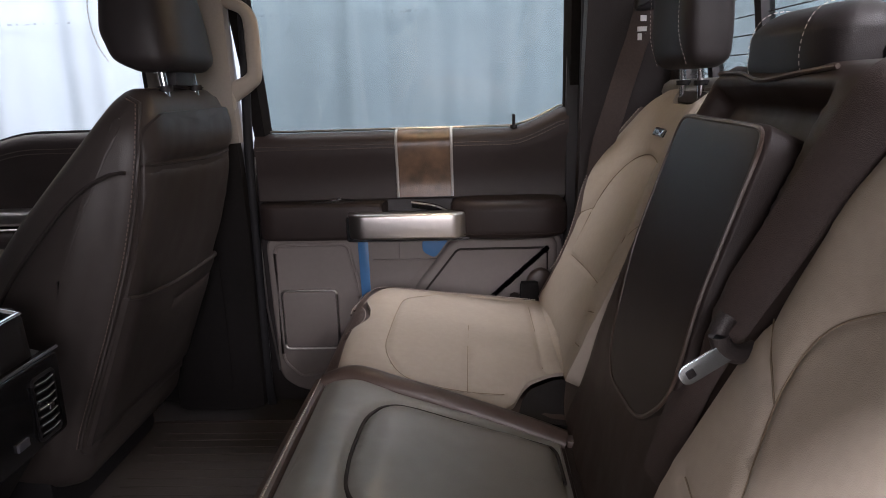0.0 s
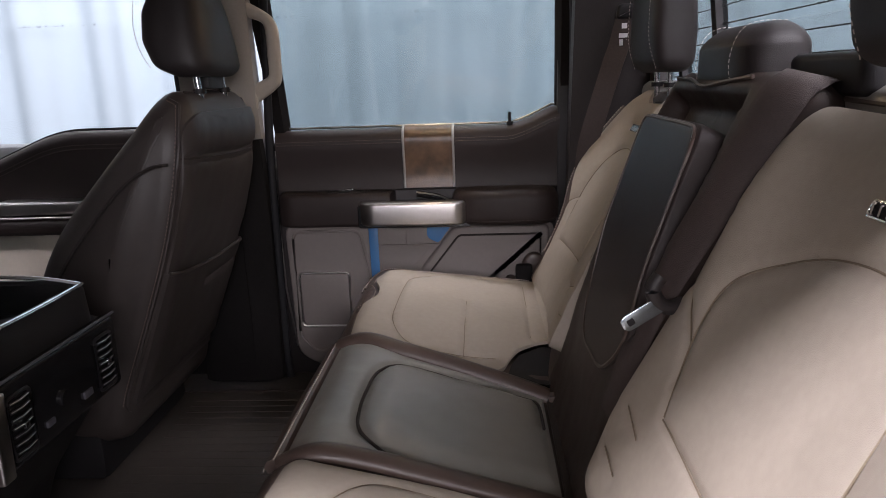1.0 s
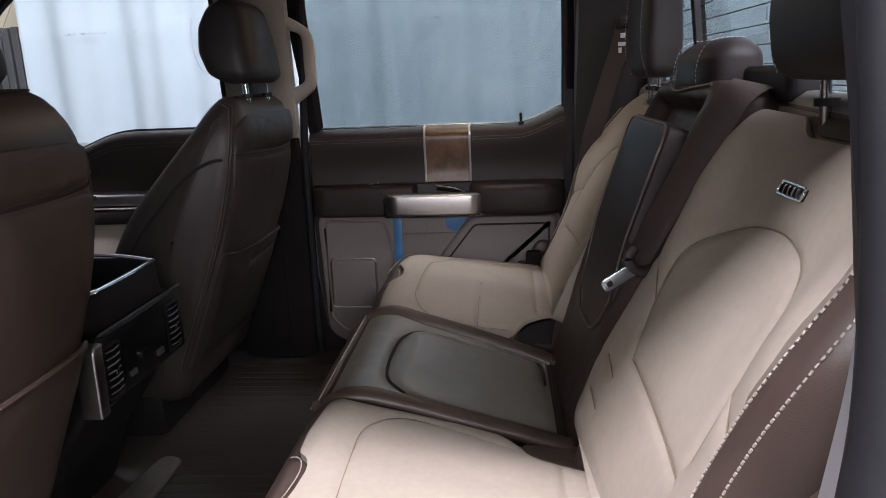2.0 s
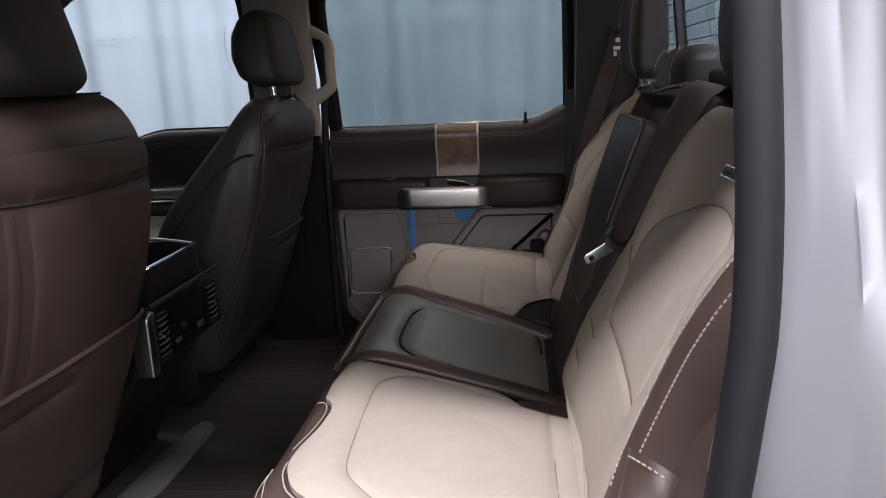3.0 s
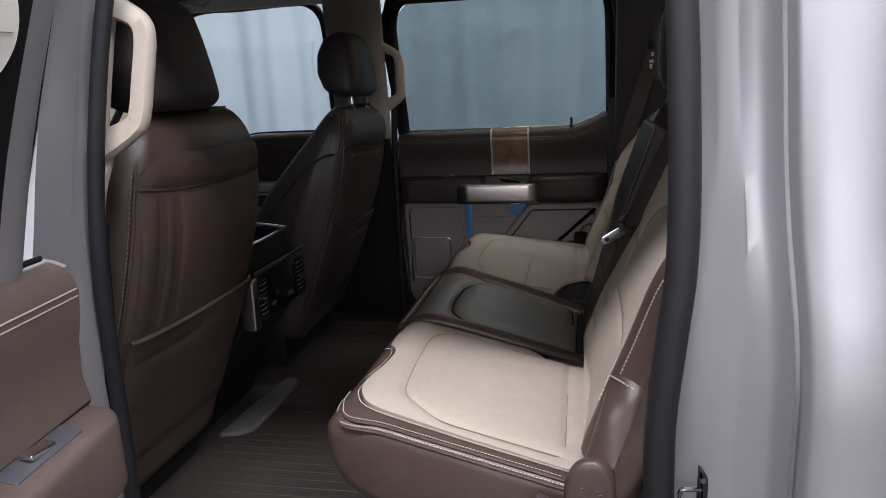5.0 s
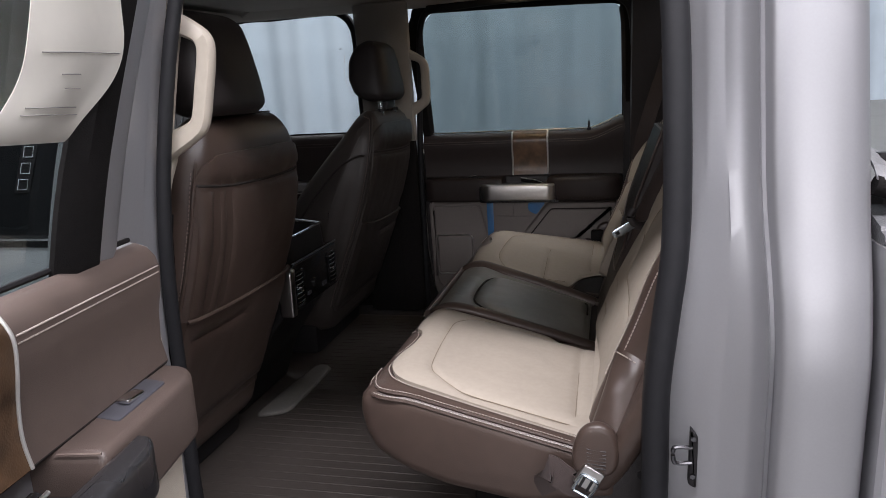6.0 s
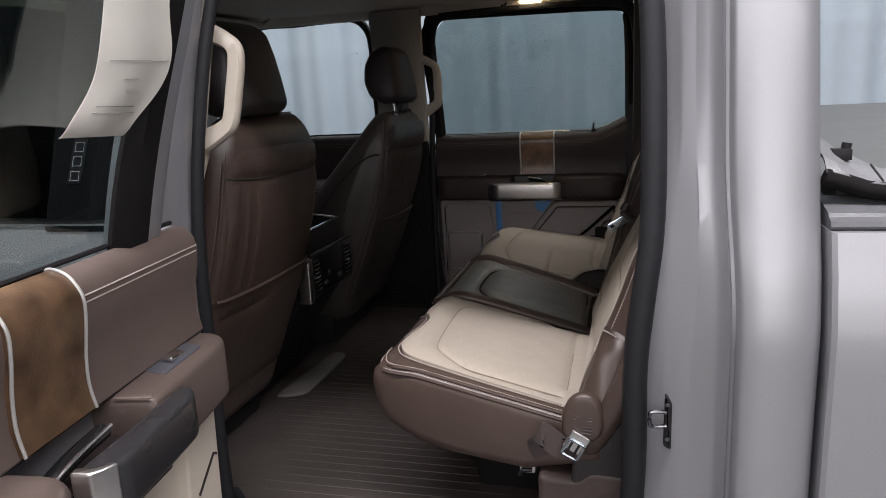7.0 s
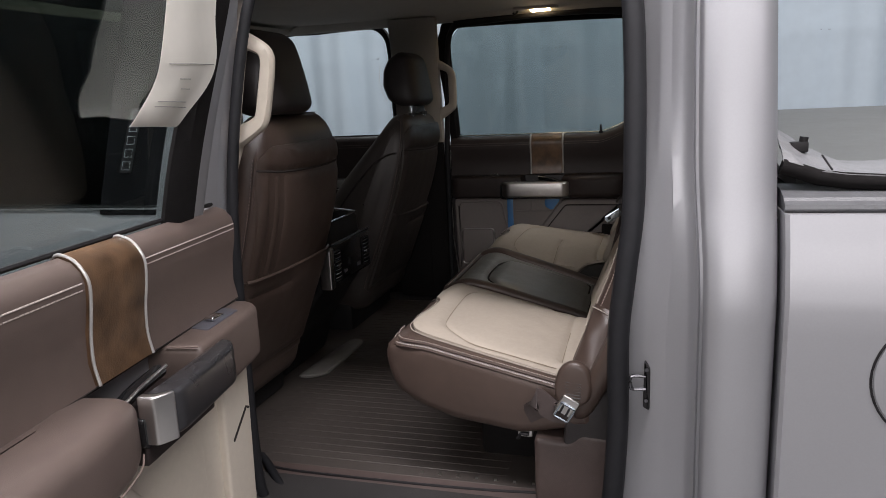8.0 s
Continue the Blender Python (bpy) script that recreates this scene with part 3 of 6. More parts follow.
for y in (0.50, 0.74, 1.29, 1.53):
    part("divider", loft([[(0.576, 1.645), (0.600, 1.645), (0.554, 2.06), (0.530, 2.06)]] * 2, lambda a, b, i: (a, (y - 0.013, y + 0.013)[i], b)), BLACK, rear_window, "black window divider")
part("window_frame", box(0.560, 0.603, 0.24, 0.34, 1.60, 2.06, 0.01), TRIM, rear_window)
part("window_frame", box(0.560, 0.603, 1.69, 1.79, 1.60, 2.06, 0.01), TRIM, rear_window)
part("window_sill", box(0.572, 0.603, 0.20, 1.83, 1.628, 1.648, 0.006), TRIM, rear_window)

# rear quarter trims beside the back seat
def quarter_trim(side, name):
    secs, hs = [], [0.84, 1.1, 1.4, 1.55, 1.7, 1.85, 2.0, 2.05]
    for z in hs:
        s = skin(z)
        f = 0.030 if side is far_side else 0.0
        secs.append([(0.398 - f, 0.155 + s * 0.9), (0.402 - f, 0.172 + s), (0.43, 0.186 + s), (0.53, 0.195 + s), (0.595, 0.205 + s), (0.595, 0.165 + s), (0.42, 0.150 + s)])
    return solo(name, loft(secs, lambda a, b, i: (a, side(b), hs[i])), TRIM, "dark brown moulded quarter trim")


quarter_trim(near_side, "trim_near")
quarter_trim(far_side, "trim_far")
solo("trim_far_jamb", box(0.345, 0.425, far_side(0.150), far_side(0.105), 0.85, 2.02, 0.004), BLACK, "black door seal cover on the far jamb")
symbol = thing("belt_sign", (0.485, 1.735, 1.745), "small white printed belt sign on dark trim", "sign")
for k, (x, z, w, h) in enumerate(((0.485, 1.790, 0.012, 0.012), (0.485, 1.768, 0.024, 0.010), (0.478, 1.752, 0.008, 0.014), (0.494, 1.752, 0.008, 0.014))):
    part("bar", box(x - w / 2, x + w / 2, far_side(0.3215), far_side(0.2915) , z - h / 2, z + h / 2), WHITE, symbol)

# front closing wall and floor sides
solo("cab_front_wall", box(-1.78, -1.72, 0.13, 1.90, 0.62, 2.10), BLACK, "black front bulkhead closing the cab")
for side, name in ((near_side, "sill_near"), (far_side, "sill_far")):
    secs = [[(0.02, 0.60), (0.035, 0.70), (0.10, 0.765), (0.16, 0.80), (0.27, 0.838), (0.285, 0.842), (0.285, 0.82), (0.15, 0.60)]] * 2
    solo(name, loft(secs, lambda a, b, i: ((-1.70, 0.36)[i], side(a), b)), HINGE, "dark brown door sill plate")

# ---- floor covering ----
mat = thing("floor_mat", (-0.25, 1.015, FLOOR), "dark grey-brown ribbed rubber floor covering", "floor mat")
part("sheet", pad(rounded([(-0.98, 0.285), (0.58, 0.285), (0.58, 1.745), (-0.98, 1.745)], 0.02), 0.832, 0.842, 0.003, lambda a, b, h: (a, b, h)), MAT, mat)
bm = bmesh.new()
y = 0.33
while y < 1.72:
    tube([(-0.66, y, 0.8425), (0.10, y, 0.8425)], 0.0026, 6, bm=bm, flat=0.5)
    y += 0.034
part("ribs", bm, MAT, mat, "raised parallel ribs", "stuff")
bm = bmesh.new()
for k in range(9):
    x = -0.10 + 0.045 * k
    box(x - 0.003, x + 0.003, 0.302, 0.308, 0.842, 0.8445, bm=bm)
part("sill_clips", bm, SATIN, mat, "small pale clips by the sill", "stuff")
sill_seam = thing("sill_strip", (-0.15, 0.285, 0.842), "dark raised strip along the door sill", "trim strip")
part("strip", tube(smooth_line([(-0.500, 0.270, 0.838), (-0.40, 0.262, 0.8365), (-0.1, 0.263, 0.8365), (0.08, 0.268, 0.838), (0.20, 0.276, 0.841)], 6), 0.0034, 8), BLACK, sill_seam)
part("lip", tube(smooth_line([(-0.535, 0.300, 0.846), (-0.510, 0.278, 0.846), (-0.484, 0.256, 0.840), (-0.450, 0.226, 0.830), (-0.412, 0.194, 0.818), (-0.385, 0.168, 0.808)], 6), 0.0105, 10), RUBBER, sill_seam, "black rubber lip at the strip's end")
# raised sheet stands for a lit piece of footwell, light given as colour
duct = thing("lit_floor_patch", (-0.66, 1.0, FLOOR), "grey raised sheet for the lit footwell under the front seat", "air duct")
part("lit_sheet", pad(rounded([(-0.690, 0.790), (-0.602, 0.830), (-0.598, 1.00), (-0.602, 1.175), (-0.660, 1.185), (-0.680, 0.98)], 0.03), 0.842, 0.856, 0.010, lambda a, b, h: (a, b, h), 0.004), LIT_FLOOR, duct)
# added black block stands for the deep shade under the bench
shade_block = thing("underseat_shade", (0.1, 0.7, FLOOR), "matt black block for the shaded space under the back seat", "storage box")
part("shade_fill", box(0.02, 0.40, 0.42, 1.60, 0.842, 0.985, 0.02), MATT, shade_block)


# ---- doors ----
def door(side, trim_front, lower, name, label, nice):
    d = thing(name, (-0.460, side(-0.009), 0.62), label, "door")

    def put(v):
        return lambda a, b, h: (a, side(v + h), b)

    # outer skin and shut faces
    hs = [0.62, 0.8, 1.0, 1.2, 1.3, 1.37, 1.40, 1.46, 1.54]
    secs = [[(-0.452, skin(z) + 0.004), (-0.44, skin(z)), (0.46, skin(z)), (0.472, skin(z) + 0.004), (0.44, skin(z) + 0.05), (0.40, 0.118), (-0.40, 0.118), (-0.425, skin(z) + 0.05)] for z in hs]
    part("skin", loft(secs, lambda a, b, i: (a, side(b), hs[i])), PAINT, d, "silver painted door shell")
    # window frame: front and rear uprights and top rail, leaning in with the glass
    def lean(z):
        return 0.098 + (z - 1.55) * (0.155 if nice else 0.22)
    front = [(-0.432, 1.52), (-0.395, 1.52), (-0.398, 1.66), (-0.408, 1.95), (-0.375, 2.005), (-0.32, 2.015), (0.28, 2.005), (0.318, 1.985), (0.334, 1.94), (0.340, 1.62), (0.340, 1.56), (0.385, 1.56), (0.385, 1.90), (0.36, 2.02), (0.30, 2.045), (-0.36, 2.052), (-0.435, 2.01), (-0.462, 1.93), (-0.445, 1.70)]
    if not nice:
        front = [(-0.330, 1.52), (-0.195, 1.52), (-0.205, 1.66), (-0.262, 1.90), (-0.235, 1.965), (-0.18, 1.985), (0.28, 1.985), (0.318, 1.965), (0.334, 1.92), (0.340, 1.62), (0.340, 1.56), (0.385, 1.56), (0.385, 1.90), (0.36, 2.02), (0.30, 2.045), (-0.30, 2.052), (-0.370, 2.01), (-0.390, 1.93), (-0.345, 1.70)]
    def strip_frame(v0, v1, grow, mat_, nm, lb, cut=1.0):
        bm = bmesh.new()
        inner = front[1:11]
        outer = [front[0]] + [front[18], front[17], front[16], front[15], front[14], front[13], front[12], front[11]]
        a = smooth_line(inner, 4)
        b = smooth_line(outer, 5)
        n = 60
        def sample(line, u):
            seg = [np.linalg.norm(np.array(q) - np.array(p)) for p, q in zip(line, line[1:])]
            tot, run = sum(seg), 0.0
            for (p, q), s in zip(zip(line, line[1:]), seg):
                if run + s >= u * tot - 1e-9:
                    return np.array(p) + (np.array(q) - np.array(p)) * ((u * tot - run) / max(s, 1e-9))
                run += s
            return np.array(line[-1])
        loops = []
        for i in range(n + 1):
            p, q = sample(a, i / n), sample(b, i / n)
            p, q = p + (q - p) * grow, p + (q - p) * cut
            m = p + (q - p) * 0.55
            ring = ((p, v0), (q, v0), (q, v1 - 0.012), (m, v1), (p, v1 - 0.004)) if grow > 0.4 else ((p, v0), (q, v0), (q, v1), (p + (q - p) * 0.3, v1), (p, v0 + 0.006))
            loops.append([bm.verts.new((w[0], side(lean(w[1]) + v), w[1])) for w, v in ring])
        for lo, hi in zip(loops, loops[1:]):
            for k in range(len(lo)):
                bm.faces.new((lo[k], lo[(k + 1) % len(lo)], hi[(k + 1) % len(lo)], hi[k]))
        bm.faces.new(loops[0][::-1])
        bm.faces.new(loops[-1])
        part(nm, bm, mat_, d, lb)
    strip_frame(-0.035, 0.006 if nice else 0.034, 0.30 if nice else 0.47, PAINT, "frame_shell", "silver painted window frame", 1.0 if nice else 0.90)
    strip_frame(0.0065 if nice else 0.014, 0.036, 0.0, MATT, "window_frame", "black inner window frame", 1.0 if nice else 0.465)
    gl = rounded([(-0.405, 1.50), (0.35, 1.50), (0.35, 1.97), (0.30, 2.02), (-0.36, 2.025), (-0.42, 1.96)] if nice else [(-0.215, 1.50), (0.35, 1.50), (0.35, 1.95), (0.30, 1.995), (-0.24, 1.995), (-0.28, 1.94)], 0.03, 4)
    pane = part("pane", pad(gl, 0.0, 0.004, 0.001, lambda a, b, h: (a, side(lean(b) + h), b), arc=2), TINT, d, "tinted window pane", sharp=1)
    pane.visible_shadow = False
    if nice:
        part("inner_shell", pad(rounded([(-0.449, 0.66), (-0.449, 1.53), (0.368, 1.53), (0.368, 0.90), (0.25, 0.66)], 0.03), 0.110, 0.1205, 0.002, lambda a, b, h: (a, side(h), b), arc=2), TRIM, d, "dark inner door shell")
    # belt: leather roll along the window, its rear corner rising
    def belt(x):
        return 1.553 + 0.048 * float(np.clip((x - 0.215) / 0.12, 0, 1)) ** 1.3
    secs, xs = [], [trim_front + (0.352 - trim_front) * k / 36 for k in range(37)]
    for x in xs:
        b = belt(x)
        secs.append([(0.105, b - 0.012), (0.110, b - 0.002), (0.122, b + 0.002), (0.138, b - 0.004), (0.149, b - 0.016), (0.153, b - 0.032), (0.150, b - 0.060), (0.143, 1.46), (0.140, 1.42), (0.146, 1.388), (0.105, 1.388)])
    # one leather in two tones: far door shaded, near door lit by colour
    part("upper_panel", loft(secs, lambda a, b, i: (xs[i], side(a), b)), DARK if nice else LIT_BROWN, d, "brown leather upper door panel")
    # tan inlay between two bright strips
    def prof(k=0.0):
        return [(0.112, 1.5535 + k), (0.124, 1.558 + k), (0.141 + k, 1.551 + k), (0.153 + k, 1.537), (0.158 + k, 1.520), (0.155 + k, 1.490), (0.149 + k, 1.455), (0.147 + k, 1.42), (0.152 + k, 1.390)]
    x0, x1 = (-0.075, 0.062) if nice else (-0.070, 0.050)
    p = smooth_line(prof(), 4)
    part("inlay", loft([[*map(tuple, p), (0.11, 1.39)]] * 2, lambda a, b, i: ((x0, x1)[i], side(a), b)), TAN, d, "tan wood-look leather inlay")
    for x in (x0, x1):
        part("bright_strip", tube([(x, side(a), b) for a, b in smooth_line(prof(0.001), 4)], 0.0021 if not nice else 0.0034, 8, up=(1, 0, 0)), BRIGHT, d, "bright metal strip")
    for dz in (0.0, 0.0085):
        for a, b in ((trim_front + 0.004, x0 - 0.006), (x1 + 0.006, 0.345)):
            n = 14
            line = [(a + (b - a) * k / n, side(0.1532 - dz * 0.10), belt(a + (b - a) * k / n) - 0.029 - dz) for k in range(n + 1)]
            # far door's thread is browned to hold the cabin's shade
            part("stitching", stitches(line, 0.0065, 0.0016, 0.0011), THREAD if not nice else BROWN, d, "double row of stitching", "stuff", done=False)
    # dark tube paints the shade in the fold over the arm rest
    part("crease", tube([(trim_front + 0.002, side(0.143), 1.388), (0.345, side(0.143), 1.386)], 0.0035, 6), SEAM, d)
    # arm rest
    def plan(a, b, h):
        return (a, side(b), h)
    # arm rest tones also carry shade on the far door, light on the near
    hide = DARK if nice else LIT_BROWN
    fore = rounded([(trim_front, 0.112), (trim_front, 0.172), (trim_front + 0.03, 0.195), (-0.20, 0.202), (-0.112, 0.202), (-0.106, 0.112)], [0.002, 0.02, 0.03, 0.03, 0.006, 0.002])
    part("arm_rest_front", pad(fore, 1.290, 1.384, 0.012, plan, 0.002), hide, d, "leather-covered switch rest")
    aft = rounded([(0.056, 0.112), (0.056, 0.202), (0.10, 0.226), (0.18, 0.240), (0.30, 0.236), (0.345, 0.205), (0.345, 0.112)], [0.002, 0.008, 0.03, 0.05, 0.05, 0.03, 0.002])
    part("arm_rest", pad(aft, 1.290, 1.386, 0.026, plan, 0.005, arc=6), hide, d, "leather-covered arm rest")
    part("cup", pad(rounded([(-0.115, 0.112), (0.062, 0.112), (0.062, 0.212), (-0.115, 0.212)], 0.004), 1.288, 1.335, 0.003, plan), DARK, d, "dark hollow of the pull cup")
    part("piping", tube([(a_, side(v_), 1.306) for a_, v_ in smooth_line([(0.064, 0.208), (0.105, 0.229), (0.18, 0.2415), (0.29, 0.237), (0.335, 0.212)], 5)], 0.0013, 6), TWINE if not nice else DARK, d, "thin piping on the arm rest")
    part("cup_edge", tube([(-0.109, side(0.150), 1.3835), (-0.112, side(0.198), 1.3835)], 0.0014, 6), TWINE if not nice else DARK, d, "piping beside the pull cup")
    hb = rounded([(-0.168, 0.204), (-0.168, 0.222), (-0.140, 0.240), (0.025, 0.246), (0.056, 0.230), (0.060, 0.204)] if not nice else [(-0.200, 0.190), (-0.196, 0.214), (-0.170, 0.240), (0.075, 0.240), (0.100, 0.214), (0.104, 0.190)], [0.006, 0.02, 0.02, 0.02, 0.02, 0.006], 4)
    part("grip_bezel", pad(inset(hb, -0.006), 1.290 if nice else 1.312, 1.352, 0.006, lambda a, b, h: (a, side(min(b, 0.214)), h)), GLOSS, d, "black grip bezel")
    # near grip has its dark reflection put into the colour
    part("grip", pad(hb, 1.298 if nice else 1.318, 1.362 if nice else 1.378, 0.008, plan, 0.001), SATIN if nice else SHADED_GRIP, d, "satin metal pull grip")
    if not nice:
        part("grip_end", pad(rounded([(0.034, 0.236), (0.036, 0.2445), (0.050, 0.2365), (0.0605, 0.228), (0.0605, 0.205), (0.048, 0.205), (0.047, 0.222), (0.042, 0.229)], 0.004), 1.316, 1.3805, 0.003, plan), SATIN, d, "bright satin end of the grip")
    part("release_lever", tube(smooth_line([(0.046, side(0.160), 1.350), (0.012, side(0.170), 1.366), (-0.040, side(0.178), 1.376)], 5), 0.011, 8, flat=0.8), GLOSS, d, "black release lever")
    part("lever_edge", tube(smooth_line([(0.048, side(0.170), 1.356), (0.014, side(0.181), 1.372), (-0.041, side(0.188), 1.383)], 5), 0.0025, 6), SATIN, d, "bright lever edge")
    sw = part("switch_plate", pad(rounded([(-0.300, 0.142), (-0.190, 0.142), (-0.180, 0.178), (-0.290, 0.178)], 0.006), 1.378, 1.3872, 0.0015, plan), DULL if not nice else BLACK, d, "grey window switch plate")
    part("switch", pad(rounded([(-0.262, 0.151), (-0.222, 0.151), (-0.216, 0.170), (-0.256, 0.170)], 0.004), 1.386, 1.3925, 0.002, lambda a, b, h: (a, side(b), h + (a + 0.24) * 0.12)), CHROME, sw, "bright window switch")
    # lower panel: plate with a framed door pocket, loudspeaker and raised rear panel
    low = rounded([(trim_front + 0.002, 1.288), (0.335, 1.288), (0.345, 1.20), (0.30, 0.93), (0.22, 0.86), (-0.36, 0.86), (trim_front + 0.012, 0.90)], 0.03)
    part("lower_panel", pad(low, 0.105, 0.138, 0.008, put(0.0), both=False), lower, d, "moulded plastic lower door panel")
    fr = rounded([(trim_front + 0.025, 1.268), (-0.215, 1.268), (-0.190, 1.150), (-0.190, 0.95), (-0.36, 0.90), (trim_front + 0.025, 0.95)], 0.02)
    if nice:
        part("front_bolster", tube([(a, side(0.138), b) for a, b in fr], 0.005, 8, True), lower, d)
    else:
        post = rounded([(trim_front + 0.004, 1.286), (-0.258, 1.286), (-0.246, 1.15), (-0.240, 0.90), (trim_front + 0.03, 0.88)], 0.012)
        part("front_bolster", pad(post, 0.12, 0.1515, 0.006, put(0.0), both=False), lower, d, "raised plain front of the lower panel")
    if nice:
        spk = rounded([(-0.397, 1.146), (-0.250, 1.146), (-0.250, 0.985), (-0.397, 0.985)], 0.014)
        sp = part("speaker_grille", pad(inset(spk, 0.003), 0.12, 0.1415, 0.003, put(0.0), both=False), lower, d, "plastic loudspeaker grille")
        part("speaker_frame", tube([(a, side(0.142), b) for a, b in spk], 0.0030, 8, True), SATIN, sp, "bright loudspeaker frame")
    pk = rounded([(-0.188, 1.284), (0.055, 1.284), (-0.035, 1.150), (-0.06, 1.02), (-0.185, 1.02)], 0.01)
    # far door's pocket and insert take the shade-darkened cream
    pocket = part("door_pocket", pad(pk, 0.12, 0.1425, 0.003, put(0.0), both=False), SHADED_CREAM if nice else lower, d, "recessed door pocket")
    if nice:
        # thin glossy blue strip and patch on the pocket
        part("blue_area", pad(rounded([(-0.187, 1.283), (-0.160, 1.283), (-0.160, 1.03), (-0.182, 1.03)], 0.004), 0.1425, 0.1445, 0.0006, put(0.0), both=False, arc=2), BLUE_GLOSS, pocket, "glossy blue strip along the door pocket")
        part("blue_area", pad(rounded([(-0.02, 1.279), (0.050, 1.279), (0.012, 1.228), (-0.02, 1.245)], 0.012), 0.1425, 0.1445, 0.0006, put(0.0), both=False, arc=2), BLUE_GLOSS, pocket, "glossy blue patch in the door pocket")
        part("pocket_rib", box(-0.15, 0.03, side(0.147) - 0.003, side(0.147) + 0.003, 1.222, 1.228, 0.002), SHADED_CREAM, pocket)
        part("pocket_rib", box(-0.082, -0.079, side(0.146) - 0.003, side(0.146) + 0.003, 1.228, 1.28, 0.001), SHADED_CREAM, pocket)
    rp = rounded([(-0.045, 1.150), (0.058, 1.280), (0.325, 1.280), (0.325, 1.05), (0.27, 0.93), (-0.06, 0.93), (-0.06, 1.08)], 0.025)
    part("rear_bolster", pad(rp, 0.12, 0.160, 0.012, put(0.0), both=False), lower, d, "raised lower rear panel")
    part("rear_insert", pad(inset(rp, 0.028), 0.14, 0.1635, 0.003, put(0.0), both=False), SHADED_CREAM if nice else lower, d, "framed insert")
    # groove's shade is drawn as a dark tube
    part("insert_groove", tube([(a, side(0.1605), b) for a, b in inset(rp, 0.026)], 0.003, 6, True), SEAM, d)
    if not nice:
        # slot is a dark tube, its inner shade given as colour
        part("slot", tube([(-0.338, side(0.1515), 1.185), (-0.330, side(0.1515), 1.190), (-0.272, side(0.1515), 1.150)], 0.0028, 6), SEAM, d, "dark slot in the panel")
    # lock pin, edge trim and weatherstrip
    part("lock_pin", tube([(0.218, side(0.128), 1.545), (0.218, side(0.128), 1.588)], 0.0045, 8), BLACK, d, "black lock pin")
    part("pin_collar", tube([(0.218, side(0.128), 1.553), (0.218, side(0.128), 1.562)], 0.009, 10), BLACK, d)
    # far strip is satin: a painted highlight of window light on the edge
    part("belt_line", tube([(x, side(0.114), belt(x) + 0.006) for x in xs], 0.0035 if not nice else 0.0032, 6), BLACK if not nice else SATIN, d, "weatherstrip along the window")
    part("edge_line", tube([(trim_front - 0.006, side(0.128), 1.50), (trim_front - 0.012, side(0.132), 1.40), (trim_front - 0.010, side(0.13), 1.10), (trim_front + 0.01, side(0.13), 0.92)], 0.003, 6), SATIN, d, "pale edge of the door shell")
    part("edge_line", tube([(0.358, side(0.128), 1.56), (0.366, side(0.130), 1.46), (0.352, side(0.132), 1.30), (0.34, side(0.132), 1.15)], 0.003, 6), SATIN, d, "pale edge of the door shell")
    return d


# far lower panel is the same cream, painted darker for shade
door(far_side, -0.432, SHADED_CREAM, "rear_door", "closed rear door with brown leather and tan inlay", True)
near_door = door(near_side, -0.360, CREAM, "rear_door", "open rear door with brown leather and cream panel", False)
near_door.rotation_euler = (0, 0, radians(-83))


